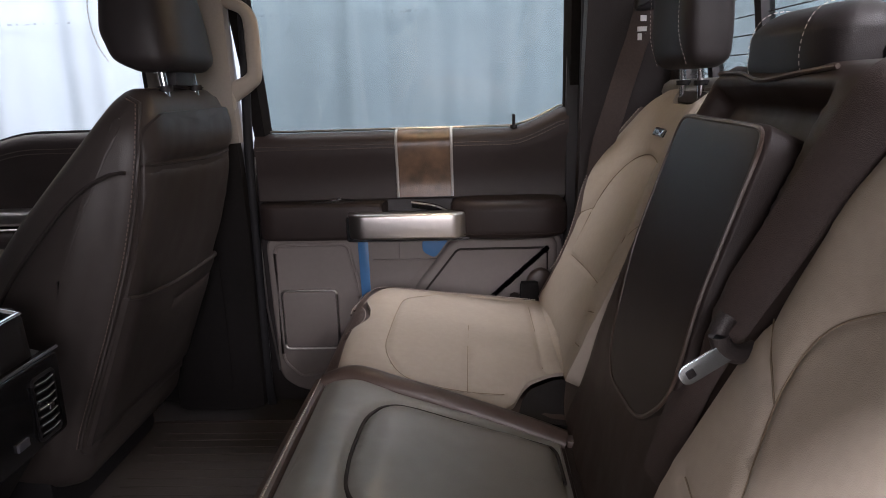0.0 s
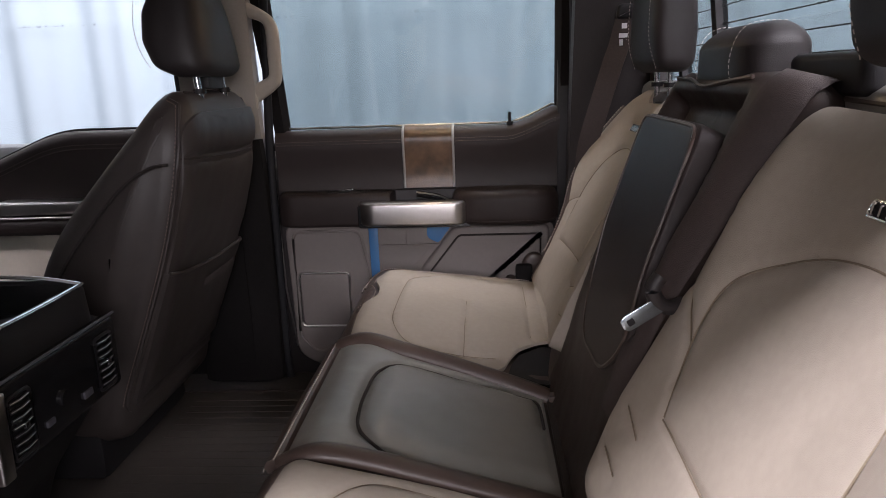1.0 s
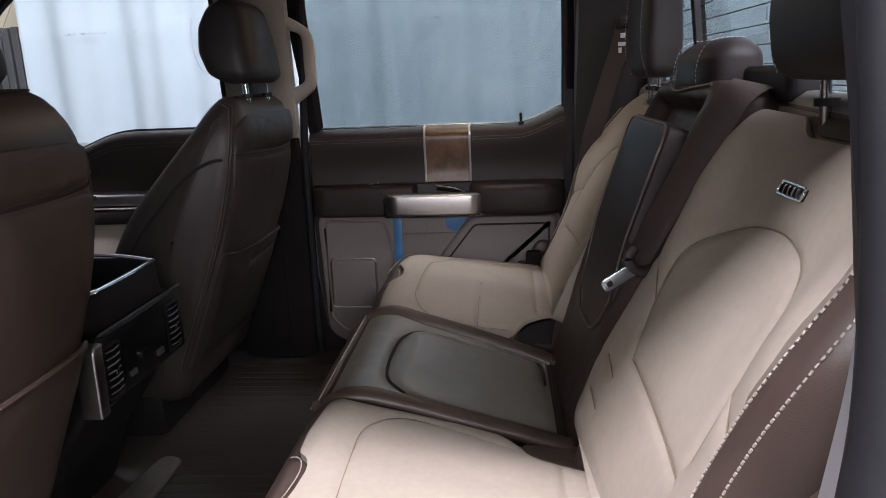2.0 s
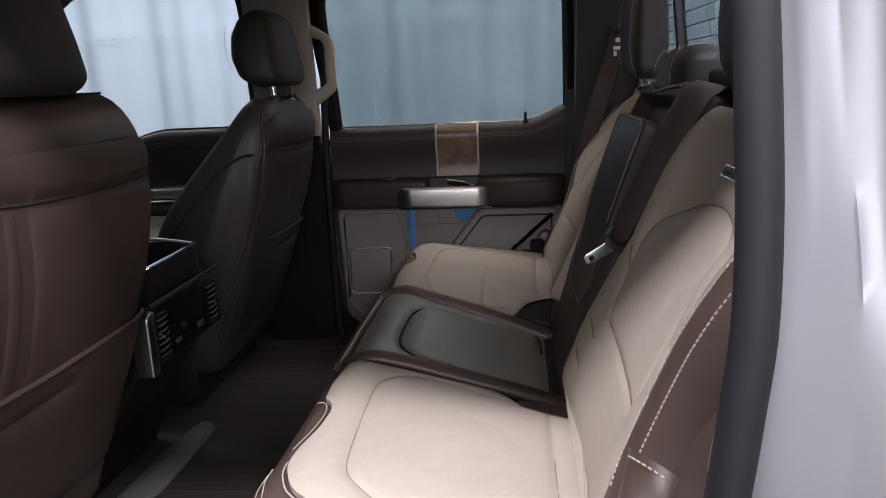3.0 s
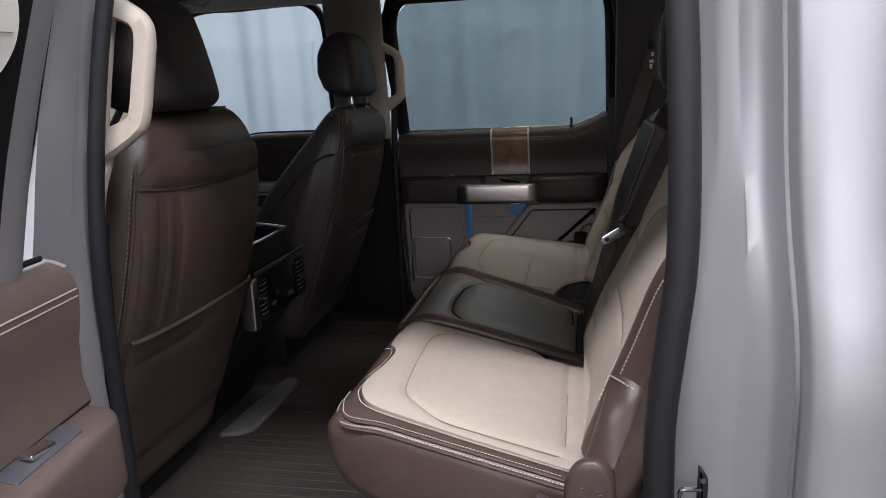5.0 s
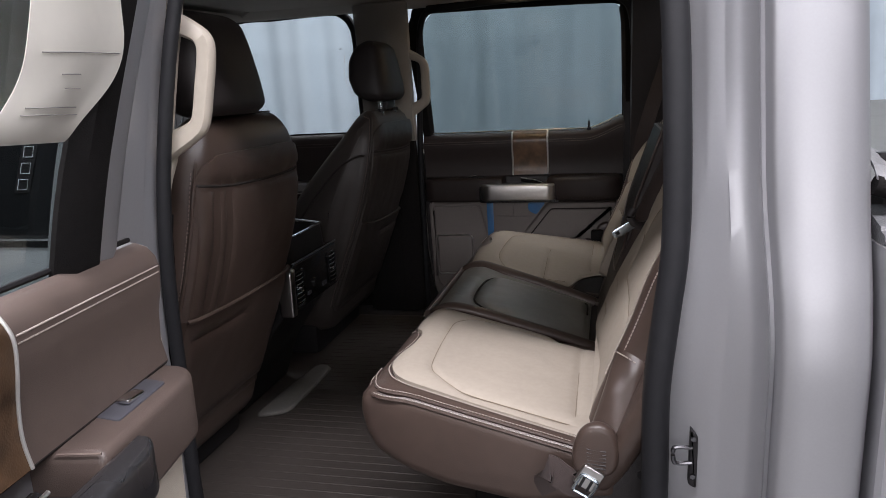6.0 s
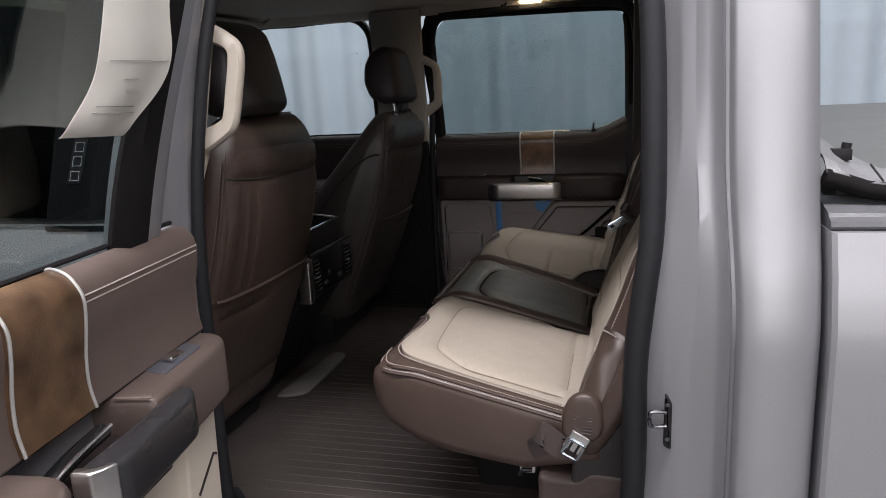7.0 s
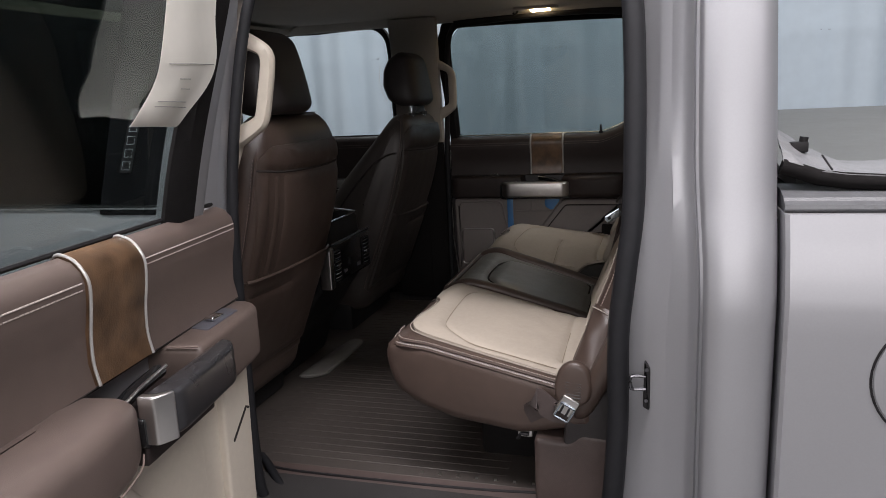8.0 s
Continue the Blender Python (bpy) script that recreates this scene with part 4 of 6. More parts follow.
# ---- front doors ----
def front_door_far():
    d = thing("front_door", (-0.70, 2.0, 0.62), "closed front door with brown leather trim", "door")
    def belt(x):
        return 1.571 - ease(x, [-1.70, -1.06, -0.7], [0.26, 0.0, 0.0], 0.06)
    xs = [-1.70 + 1.0 * k / 30 for k in range(31)]
    secs = []
    for x in xs:
        b = belt(x)
        secs.append([(0.105, b - 0.012), (0.110, b), (0.125, b + 0.002), (0.142, b - 0.006), (0.152, b - 0.025), (0.152, b - 0.05), (0.143, 1.36), (0.14, 1.30), (0.105, 1.30)])
    # dark leather holds the far side's shade in its colour
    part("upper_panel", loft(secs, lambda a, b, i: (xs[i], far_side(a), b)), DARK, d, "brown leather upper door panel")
    for dz in (0.0, 0.011):
        part("stitching", stitches([(x, far_side(0.1535 - dz * 0.15), belt(x) - 0.036 - dz) for x in xs], 0.005, 0.003, 0.0012), BROWN, d, "double row of stitching", "stuff")
    arm = rounded([(-1.65, 1.284), (-0.72, 1.284), (-0.72, 1.335), (-1.65, 1.335)], 0.015)
    part("arm_rest", pad(arm, 0.11, 0.20, 0.02, lambda a, b, h: (a, far_side(h), b), both=False), DARK, d, "leather-covered arm rest")
    part("grip", pad(rounded([(-1.24, 1.346), (-0.80, 1.346), (-0.80, 1.384), (-1.24, 1.384)], 0.012), 0.12, 0.205, 0.008, lambda a, b, h: (a, far_side(h), b), both=False), SATIN, d, "satin metal pull grip")
    part("grip_line", tube([(-1.24, far_side(0.203), 1.339), (-0.80, far_side(0.203), 1.339)], 0.003, 6), SATIN, d, "thin bright strip under the grip")
    part("lower_panel", pad(rounded([(-1.68, 1.282), (-0.70, 1.282), (-0.70, 1.06), (-1.68, 1.06)], 0.02), 0.10, 0.14, 0.01, lambda a, b, h: (a, far_side(h), b), both=False), CREAM, d, "cream plastic lower panel")
    # foot of the cream panel, blackened to hold the footwell's shade
    part("shaded_trim", pad(rounded([(-1.69, 1.07), (-0.69, 1.07), (-0.66, 0.83), (-1.69, 0.83)], 0.01), 0.10, 0.132, 0.006, lambda a, b, h: (a, far_side(h), b), both=False), MATT, d, "lower door trim blackened for shade")
    part("skin", box(-1.70, -0.465, far_side(0.10), far_side(0.002), 0.62, 1.535, 0.02), PAINT, d, "silver painted door shell")
    def lean(z):
        return 0.098 + (z - 1.55) * 0.155
    gl = rounded([(-1.68, 1.45), (-0.675, 1.45), (-0.675, 2.00), (-0.715, 2.05), (-1.25, 2.05)], 0.03)
    p = part("pane", pad(gl, 0.0, 0.004, 0.001, lambda a, b, h: (a, far_side(lean(b) + h), b), arc=2), CLEAR, d, "clear window pane", sharp=1)
    p.visible_shadow = False
    line = smooth_line([(-0.686, 1.50), (-0.684, 1.70), (-0.678, 1.92), (-0.690, 2.00), (-0.735, 2.043), (-0.80, 2.050), (-1.0, 2.045), (-1.22, 2.03), (-1.45, 1.86), (-1.70, 1.58)], 6)
    bm = bmesh.new()
    tube([(a, far_side(lean(b) + 0.018), b) for a, b in line], 0.015, 8, bm=bm, up=(0, 1, 0))
    part("window_frame", bm, BLACK, d, "black inner window frame")
    part("belt_line", tube([(x, far_side(0.112), belt(x) + 0.004) for x in xs], 0.004, 6), BLACK, d, "weatherstrip along the window")
    return d


front_door_far()


def front_door_near():
    d = thing("front_door", (-0.47, 0.0, 0.62), "closed silver front door with dark window and keypad", "door")
    hs = [0.62, 0.8, 1.0, 1.2, 1.3, 1.37, 1.40, 1.46, 1.53]
    secs = [[(-0.474, skin(z) + 0.004), (-0.482, skin(z)), (-1.70, skin(z)), (-1.70, 0.12), (-0.50, 0.12)] for z in hs]
    part("skin", loft(secs, lambda a, b, i: (a, b, hs[i])), PAINT, d, "silver painted door skin")
    def lean(z):
        return skin(z) + 0.012
    gl = rounded([(-1.68, 1.50), (-0.67, 1.50), (-0.63, 1.97), (-0.66, 2.02), (-1.20, 2.02)], 0.03)
    p = part("pane", pad(gl, 0.0, 0.004, 0.001, lambda a, b, h: (a, lean(b) + h, b), arc=2), TINT, d, "dark window pane", sharp=1)
    post = rounded([(-0.685, 1.52), (-0.478, 1.52), (-0.40, 2.03), (-0.64, 2.03)], 0.008)
    part("pillar_cover", pad(post, 0.0, 0.008, 0.002, lambda a, b, h: (a, skin(b) - 0.004 + h, b)), GLOSS, d, "gloss black pillar cover")
    part("pillar_edge", loft([[(-0.482, skin(z) - 0.003), (-0.456, skin(z) + 0.004), (-0.455, skin(z) + 0.075), (-0.482, skin(z) + 0.075)] for z in (1.50, 1.56, 1.62, 2.03)], lambda a, b, i: (a + 0.05 * max(0, (1.50, 1.56, 1.62, 2.03)[i] - 1.6), b, (1.50, 1.56, 1.62, 2.03)[i])), PAINT, d, "silver painted pillar edge")
    pad_ = part("keypad", pad(rounded([(-0.638, 1.605), (-0.608, 1.605), (-0.584, 1.735), (-0.614, 1.735)], 0.004), 0.0, 0.003, 0.001, lambda a, b, h: (a, skin(b) - 0.004 - h, b)), BLACK, d, "entry keypad")
    for k in range(5):
        z = 1.619 + 0.0255 * k
        x = -0.620 + 0.19 * (z - 1.62)
        part("key", tube([(a, skin(b) - 0.0085, b) for a, b in ((x - 0.009, z - 0.008), (x + 0.009, z - 0.008), (x + 0.011, z + 0.008), (x - 0.007, z + 0.008))], 0.0007, 4, True), WHITE, pad_)
    part("belt_line", tube([(-1.68, 0.036, 1.533), (-0.47, 0.036, 1.535)], 0.006, 8), CHROME, d, "bright belt moulding")
    part("window_frame", tube([(a, skin(b) + 0.004, b) for a, b in smooth_line([(-0.58, 2.03), (-0.9, 2.045), (-1.2, 2.03), (-1.45, 1.86), (-1.70, 1.58)], 6)], 0.014, 8), GLOSS, d, "black window surround")
    return d


front_door_near()

# ---- truck bed ----
hs = [0.60, 0.8, 1.0, 1.15, 1.25, 1.33, 1.37, 1.39, 1.42, 1.46, 1.50, 1.518]
for side in (near_side, far_side):
    secs = [[(0.625, skin(z) + 0.03), (0.626, skin(z) + 0.006), (0.632, skin(z)), (2.2, skin(z)), (2.2, skin(z) + 0.09), (0.625, skin(z) + 0.09)] for z in hs]
    part("bed_side", loft(secs, lambda a, b, i: (a, side(b), hs[i])), PAINT, truck, "silver painted bed side")
    cap = [(0.050, 1.519), (0.045, 1.524), (0.047, 1.531), (0.060, 1.535), (0.064, 1.540), (0.100, 1.549), (0.155, 1.552), (0.155, 1.519)]
    part("rail_cap", loft([cap, cap], lambda a, b, i: ((0.627, 2.2)[i], side(a), b)), RAIL, truck, "grey plastic bed rail cap", sharp=15)
part("bed_front", box(0.665, 0.70, 0.11, 1.92, 0.75, 1.515, 0.01), BLACK, truck, "dark front wall of the bed")
# black filler box gives the gap its deep shade
part("bed_gap_shade", box(0.602, 0.66, 0.095, 1.935, 0.65, 1.50), BLACK, truck, "black filler for the shade between cab and bed")
ring = [(0.861 + 0.108 * math.cos(a), 1.265 + 0.108 * math.sin(a)) for a in (2 * math.pi * k / 48 for k in range(48))]
part("fuel_door", pad(inset(ring, 0.003), 0.0, 0.006, 0.002, lambda a, b, h: (a, skin(b) + 0.003 - h, b)), PAINT, truck, "round silver fuel door")
part("fuel_door_gap", tube([(a, skin(b) - 0.0003, b) for a, b in ring], 0.0021, 6, True), BLACK, truck, "dark round gap")

cover = thing("tonneau_cover", (1.4, 1.015, 1.56), "grey ribbed bed cover lying over the truck bed", "bed cover")
def arch(y):
    return 1.556 + 0.065 * float(np.interp(y, [0.1, 1.93], [0, 1]))
bm = bmesh.new()
n = 64
rows = []
for k in range(n + 1):
    y = 0.16 + 1.74 * k / n
    z = arch(y) + (0.0022 if k % 2 else 0.0)
    rows.append([bm.verts.new((x, y, z - dz)) for x, dz in ((0.66, 0), (2.2, 0), (2.2, 0.02), (0.66, 0.02))])
for lo, hi in zip(rows, rows[1:]):
    for k in range(4):
        bm.faces.new((lo[k], lo[(k + 1) % 4], hi[(k + 1) % 4], hi[k]))
bm.faces.new(rows[0][::-1])
bm.faces.new(rows[-1])
part("panel", bm, TONNEAU, cover, sharp=10)
part("panel_support", box(0.80, 2.2, 0.15, 1.88, 1.50, 1.537, 0.004), BLACK, cover)
roll = thing("cover_flap", (0.72, 0.25, 1.555), "crumpled grey vinyl flap with black edge on the bed rail", "cover flap")
def flap_edge(x):
    return float(np.interp(x, [0.62, 0.645, 0.68, 0.72, 0.78, 1.1], [1.600, 1.593, 1.580, 1.574, 1.570, 1.566]))


bm = bmesh.new()
rows = []
for i in range(56):
    u = (i / 55) ** 1.5
    x = 0.628 + 0.50 * u
    line = []
    for j in range(22):
        v = j / 21
        y = 0.088 + (0.17 + 0.03 * math.sin(x * 31)) * v
        bunch = max(0.0, 1 - (x - 0.628) / 0.11)
        z = flap_edge(x) + 0.040 * bunch * math.sin(math.pi * 0.62 * v) + 0.010 * v
        z += (0.007 * bunch + 0.0015) * noise.noise(Vector((x * 38 + y * 20, y * 42, 3))) + 0.004 * bunch * abs(noise.noise(Vector((x * 70, y * 25 + x * 60, 9))))
        line.append(bm.verts.new((x, y, z)))
    rows.append(line)
for lo, hi in zip(rows, rows[1:]):
    for j in range(21):
        bm.faces.new((lo[j], lo[j + 1], hi[j + 1], hi[j]))
geom = bmesh.ops.extrude_face_region(bm, geom=list(bm.faces))["geom"]
bmesh.ops.translate(bm, verts=[g for g in geom if isinstance(g, bmesh.types.BMVert)], vec=(0, 0, -0.005))
part("vinyl", bm, VINYL, roll, sharp=60)
part("edge", tube([(x, 0.096, flap_edge(x) - 0.011) for x in np.linspace(0.626, 1.15, 40)], 0.0135, 10), MATT, roll, "black rubber edge")
part("fold_seam", tube([(0.700 - 0.012 * k / 6, 0.088 + 0.02 * k / 6, flap_edge(0.70) + 0.004 + 0.022 * k / 6) for k in range(7)], 0.0016, 6), BLACK, roll)
part("clip", box(0.648, 0.676, 0.150, 0.170, 1.604, 1.622, 0.003), BLACK, roll, "black plastic clip")
part("clip_head", tube([(0.668, 0.160, 1.618), (0.670, 0.160, 1.630)], 0.007, 10), BLACK, roll)

# door striker on the jamb
striker = thing("door_striker", (0.42, 0.10, 1.19), "dark metal door striker on the silver jamb", "door striker")
part("plate", pad(rounded([(0.412, 1.146), (0.424, 1.140), (0.426, 1.222), (0.414, 1.236)], 0.005), 0.0, 0.016, 0.003, lambda a, b, h: (a, 0.112 - h, b)), BLACK, striker, "black striker plate")
part("loop", tube(smooth_line([(0.416, 0.094, 1.208), (0.398, 0.090, 1.210), (0.390, 0.088, 1.207), (0.391, 0.088, 1.188), (0.398, 0.090, 1.184), (0.416, 0.094, 1.184)], 4), 0.0034, 8), IRON, striker, "bright striker loop")
for z in (1.162, 1.222):
    part("bolt", tube([(0.418, 0.099, z), (0.418, 0.091, z)], 0.004, 6, up=(1, 0, 0)), IRON, striker)
# ---- back seat ----
def cushion_z(x, y=0.4):
    """Top of the outer cushions: falling to the rear, and towards the middle place."""
    z = 1.200 - 0.165 * (x + 0.12)
    if x < -0.085:
        z -= 5.0 * (x + 0.085) ** 2
    u = float(np.clip((y - 0.60) / 0.19, 0, 1))
    return z - (0.008 + 0.12 * float(np.clip(x + 0.12, 0, 0.32))) * u * u * (3 - 2 * u)


def middle_z(x):
    z = 1.172 - 0.29 * (x + 0.045)
    if x < -0.075:
        z -= 4.0 * (x + 0.075) ** 2 + (x + 0.075) * -0.12
    return z


def edge_y(x):
    """Outer side of the bench, which widens towards the rear."""
    return 0.268 - 0.17 * (min(x, 0.3) + 0.13)


SIDE = [(-0.138, 1.062), (-0.159, 1.10), (-0.168, 1.145), (-0.164, 1.170), (-0.145, 1.186), (-0.120, 1.192)] + [(x, cushion_z(x) - 0.004) for x in (-0.06, 0.0, 0.08, 0.16, 0.24, 0.29)] + [(0.315, 1.11), (0.318, 1.045), (0.16, 1.003), (0.0, 1.012), (-0.08, 1.032)]
B0, UPB, NB = Vector((0.285, 0, 1.125)), Vector((0.444, 0, 0.896)), Vector((-0.896, 0, 0.444))


def back_at(y, s, h):
    p = B0 + UPB * s + NB * h
    return Vector((p.x, y, p.z))


def back_surf(y, s, mid=0.52, half=0.27):
    """Swell of the backrest's front: side bolsters, lumbar and a top rolled back."""
    u = (y - mid) / half
    h = 0.030 * math.exp(-((y - 0.29) / 0.07) ** 2 - ((s - 0.37) / 0.13) ** 2)
    h += 0.032 * math.exp(-((y - 0.72) / 0.055) ** 2 - ((s - 0.46) / 0.15) ** 2)
    h += 0.030 + 0.020 * min(1.6, u * u) * (1 - s / 0.75) - 0.012 + 0.014 * math.sin(min(1, s / 0.42) * math.pi)
    if s > 0.50:
        h -= 2.2 * (s - 0.50) ** 2
    if s < 0.05:
        h -= 3.0 * (0.05 - s) ** 2
    return h


bench = thing("rear_bench_seat", (0.1, 1.015, FLOOR), "brown leather rear bench with beige outer covers", "bench seat")
COVER = rounded([(-0.132, 0.780), (-0.136, 0.660), (-0.131, 0.590), (-0.112, 0.565), (-0.106, 0.540), (-0.110, 0.485), (-0.128, 0.425), (-0.130, 0.385), (-0.100, 0.312), (0.10, 0.268), (0.250, 0.240), (0.300, 0.245), (0.300, 0.658), (0.255, 0.668), (0.205, 0.700), (0.186, 0.735), (0.174, 0.770), (0.150, 0.790), (0.05, 0.792)],
                [0.02, 0.012, 0.012, 0.012, 0.015, 0.02, 0.02, 0.02, 0.06, 0.03, 0.015, 0.01, 0.01, 0.02, 0.02, 0.02, 0.015, 0.02, 0.02], 4)
SEAT_SEAMS = [smooth_line([(0.16, 0.742), (0.09, 0.760), (0.02, 0.766), (-0.018, 0.756), (-0.043, 0.722), (-0.058, 0.672), (-0.058, 0.60), (-0.056, 0.50), (-0.052, 0.42), (-0.046, 0.385), (-0.032, 0.362), (0.012, 0.322), (0.045, 0.304), (0.12, 0.290), (0.238, 0.270)], 4), [(0.236, 0.660), (0.239, 0.300)], [(0.094, 0.760), (0.097, 0.500)]]
BACK = rounded([(0.775, 0.015), (0.785, 0.12), (0.772, 0.30), (0.752, 0.440), (0.722, 0.562), (0.625, 0.566), (0.606, 0.552), (0.580, 0.540), (0.470, 0.540), (0.445, 0.552), (0.432, 0.576), (0.370, 0.570), (0.320, 0.530), (0.290, 0.41), (0.292, 0.33), (0.325, 0.22), (0.325, 0.14), (0.275, 0.015)],
               [0.03, 0.03, 0.03, 0.03, 0.022, 0.012, 0.012, 0.02, 0.02, 0.012, 0.012, 0.02, 0.04, 0.03, 0.03, 0.03, 0.03, 0.02], 4)
BACK_SEAMS = [smooth_line([(0.668, 0.185), (0.695, 0.28), (0.680, 0.358), (0.606, 0.412), (0.515, 0.431), (0.440, 0.420), (0.400, 0.393), (0.380, 0.353), (0.370, 0.28), (0.372, 0.19)], 6),
              [(0.668, 0.182), (0.54, 0.175), (0.375, 0.165)], [(0.755, 0.150), (0.690, 0.132)], [(0.762, 0.085), (0.700, 0.072)], [(0.695, 0.27), (0.765, 0.33)], [(0.372, 0.28), (0.315, 0.25)]]


def outer_seat(side, tone):
    """One outer place of the bench: base, cover, backrest, its cover and thread."""
    def across(a, b, h):
        o = edge_y(a)
        y = o + h * (0.805 - o)
        return (a, side(y), b - (cushion_z(a) - cushion_z(a, y)) * float(np.clip((b - 1.05) / 0.08, 0, 1)))
    # h runs from 0 at the door side to 1 at the middle place; the rounding is worked in metres and scaled
    def across_m(a, b, h):
        return across(a, b, h / 0.53)
    part("cushion_base", pad(SIDE, 0.0, 0.53, 0.028, across_m, 0.0), BROWN, bench, "brown leather cushion base")
    seat_seams = SEAT_SEAMS[:2] if side is near_side else SEAT_SEAMS
    part("cushion_cover", patch(COVER, lambda a, b: cushion_z(a, b) + 0.006 * (1 - ((b - 0.53) / 0.27) ** 2), lambda a, b, h: (a, side(b), h), seat_seams, seed=tone), BEIGE, bench, "beige stitched cushion cover")
    part("cushion_seam", seam_lines(seat_seams, lambda a, b: cushion_z(a, b) + 0.006 * (1 - ((b - 0.53) / 0.27) ** 2), lambda a, b, h: (a, side(b), h), 0.0002, 0.0009), CREASE, bench, "dark sewn seams", "stuff")
    top = [(x, edge_y(x) + 0.028, cushion_z(x) + 0.002) for x in (-0.12, -0.06, 0.0, 0.06, 0.12, 0.18, 0.24)]
    for k, (dy, dz) in enumerate(((0.014, -0.0030), (0.0045, -0.0118))):
        line = smooth_line([(-0.160 - 0.008 * k, 0.405, 1.174 - 0.010 * k), (-0.156 - 0.009 * k, 0.345 + dy, 1.177 - 0.010 * k), (-0.124 - 0.006 * k, edge_y(-0.124) + dy, 1.188 - 0.009 * k)] + [(x, edge_y(x) + dy, cushion_z(x) - 0.004 + dz) for x in (-0.06, 0.0, 0.06, 0.12, 0.18, 0.24)], 5)
        part("piping", tube([(x, side(y), z) for x, y, z in line], 0.0032, 6), BROWN, bench, "brown piping along the cushion edge")
        part("stitching", stitches([(x, side(y + 0.004), z + 0.0034) for x, y, z in line], 0.0038, 0.0025, 0.0009), THREAD, bench, "pale double stitching", "stuff")
    tab = rounded([(-0.163, 0.612), (-0.140, 0.600), (-0.118, 0.578), (-0.110, 0.545), (-0.114, 0.490), (-0.132, 0.432), (-0.163, 0.395)], [0.01, 0.02, 0.02, 0.025, 0.03, 0.02, 0.01])
    part("front_tab", patch(tab, lambda a, b: cushion_z(a, b) - 0.003 - 3.5 * max(0.0, -0.135 - a) ** 1.6, lambda a, b, h: (a, side(b), h), [], 0.012, lip=0.010, puff=0.007), BROWN, bench, "brown leather tab over the cover's front")
    part("stitching", stitches([(a, side(b), cushion_z(a, b) + 0.0045 - 3.5 * max(0.0, -0.135 - a) ** 1.6) for a, b in inset(tab, 0.006)[8:34]], 0.004, 0.0025, 0.0009), THREAD, bench, "pale stitching round the tab", "stuff")
    rim = inset(COVER, -0.007)
    part("stitching", stitches([(a, side(b), cushion_z(a, b) + 0.0008) for a, b in rim[34:55]], 0.0038, 0.0022, 0.0012), THREAD, bench, "pale stitching along the cover", "stuff")
    base = rounded([(0.800, -0.06), (0.800, 0.535), (0.760, 0.588), (0.330, 0.588), (0.270, 0.545), (0.200, 0.34), (0.150, 0.20), (0.150, 0.06), (0.19, -0.06)], [0.02, 0.05, 0.04, 0.05, 0.06, 0.08, 0.06, 0.05, 0.02])
    part("backrest_base", pad(base, -0.045, 0.002, 0.020, lambda a, b, h: (back_at(a, b, h).x, side(a), back_at(a, b, h).z)), BROWN, bench, "brown leather backrest")
    def on_back(a, b, h):
        p = back_at(a, b, h)
        return (p.x, side(a), p.z)
    part("backrest_cover", patch(BACK, lambda a, b: back_surf(a, b) - 0.004, on_back, BACK_SEAMS, lip=0.034, seed=tone + 5), BEIGE, bench, "beige stitched backrest cover")
    part("backrest_seam", seam_lines(BACK_SEAMS, lambda a, b: back_surf(a, b) - 0.004, on_back, 0.0002, 0.0011), CREASE, bench, "dark sewn seams", "stuff")
    # outer bolster with stitching, outside the cover
    bol = smooth_line([(0.290, 0.10), (0.310, 0.14), (0.310, 0.22), (0.277, 0.33), (0.275, 0.41), (0.300, 0.52)], 6)
    rows = []
    for a, b in smooth_line([(0.275, 0.02), (0.300, 0.08), (0.310, 0.14), (0.310, 0.22), (0.277, 0.33), (0.275, 0.41), (0.300, 0.52)], 5):
        rows.append([(a + da, b, back_surf(a, b) + dh) for da, dh in ((0.018, -0.012), (0.010, -0.002), (0.0, 0.0), (-0.014, -0.003), (-0.028, -0.010), (-0.042, -0.024), (-0.054, -0.046), (-0.060, -0.075), (-0.060, -0.115))])
    bm = bmesh.new()
    grid = [[bm.verts.new(on_back(*q)) for q in row] for row in rows]
    for lo, hi in zip(grid, grid[1:]):
        for k in range(len(lo) - 1):
            bm.faces.new((lo[k], lo[k + 1], hi[k + 1], hi[k]))
    part("bolster_panel", bm, BROWN, bench, "brown leather outer bolster", sharp=80)
    for dy, dh in ((0.003, 0.0010), (-0.026, -0.0078)):
        part("stitching", stitches([on_back(a + dy, b, back_surf(a, b) + dh) for a, b in bol], 0.0045, 0.003, 0.0013), THREAD, bench, "pale stitching along the bolster", "stuff")
    # dark strap at the top of the cover and at the seat bight
    strap = rounded([(0.622, 0.592), (0.598, 0.558), (0.578, 0.546), (0.472, 0.546), (0.450, 0.558), (0.430, 0.592)], 0.012)
    part("top_strap", patch(strap, lambda a, b: back_surf(a, b) - 0.006, on_back, [], 0.02, lip=0.02), DARK, bench, "dark leather patch round the posts")
    cut = rounded([(0.182, 0.788), (0.192, 0.740), (0.210, 0.708), (0.258, 0.676), (0.31, 0.664), (0.31, 0.80), (0.24, 0.802)], 0.012)
    # far pocket is black: the gap's shade is put into its colour
    part("buckle_recess", patch(cut, lambda a, b: cushion_z(a, b) - 0.001, lambda a, b, h: (a, side(b), h), [], 0.02, puff=-0.004), BROWN if side is near_side else BLACK, bench, "dark leather buckle pocket" if side is near_side else "buckle recess blackened for its shade")
    tag = part("badge", pad(rounded([(0.550, 0.469), (0.550, 0.484), (0.486, 0.484), (0.486, 0.469)], 0.004), 0.0, 0.005, 0.0015, lambda a, b, h: on_back(a, b, back_surf(a, b) + 0.001 + h)), BLACK, bench, "small dark badge with bright rim")
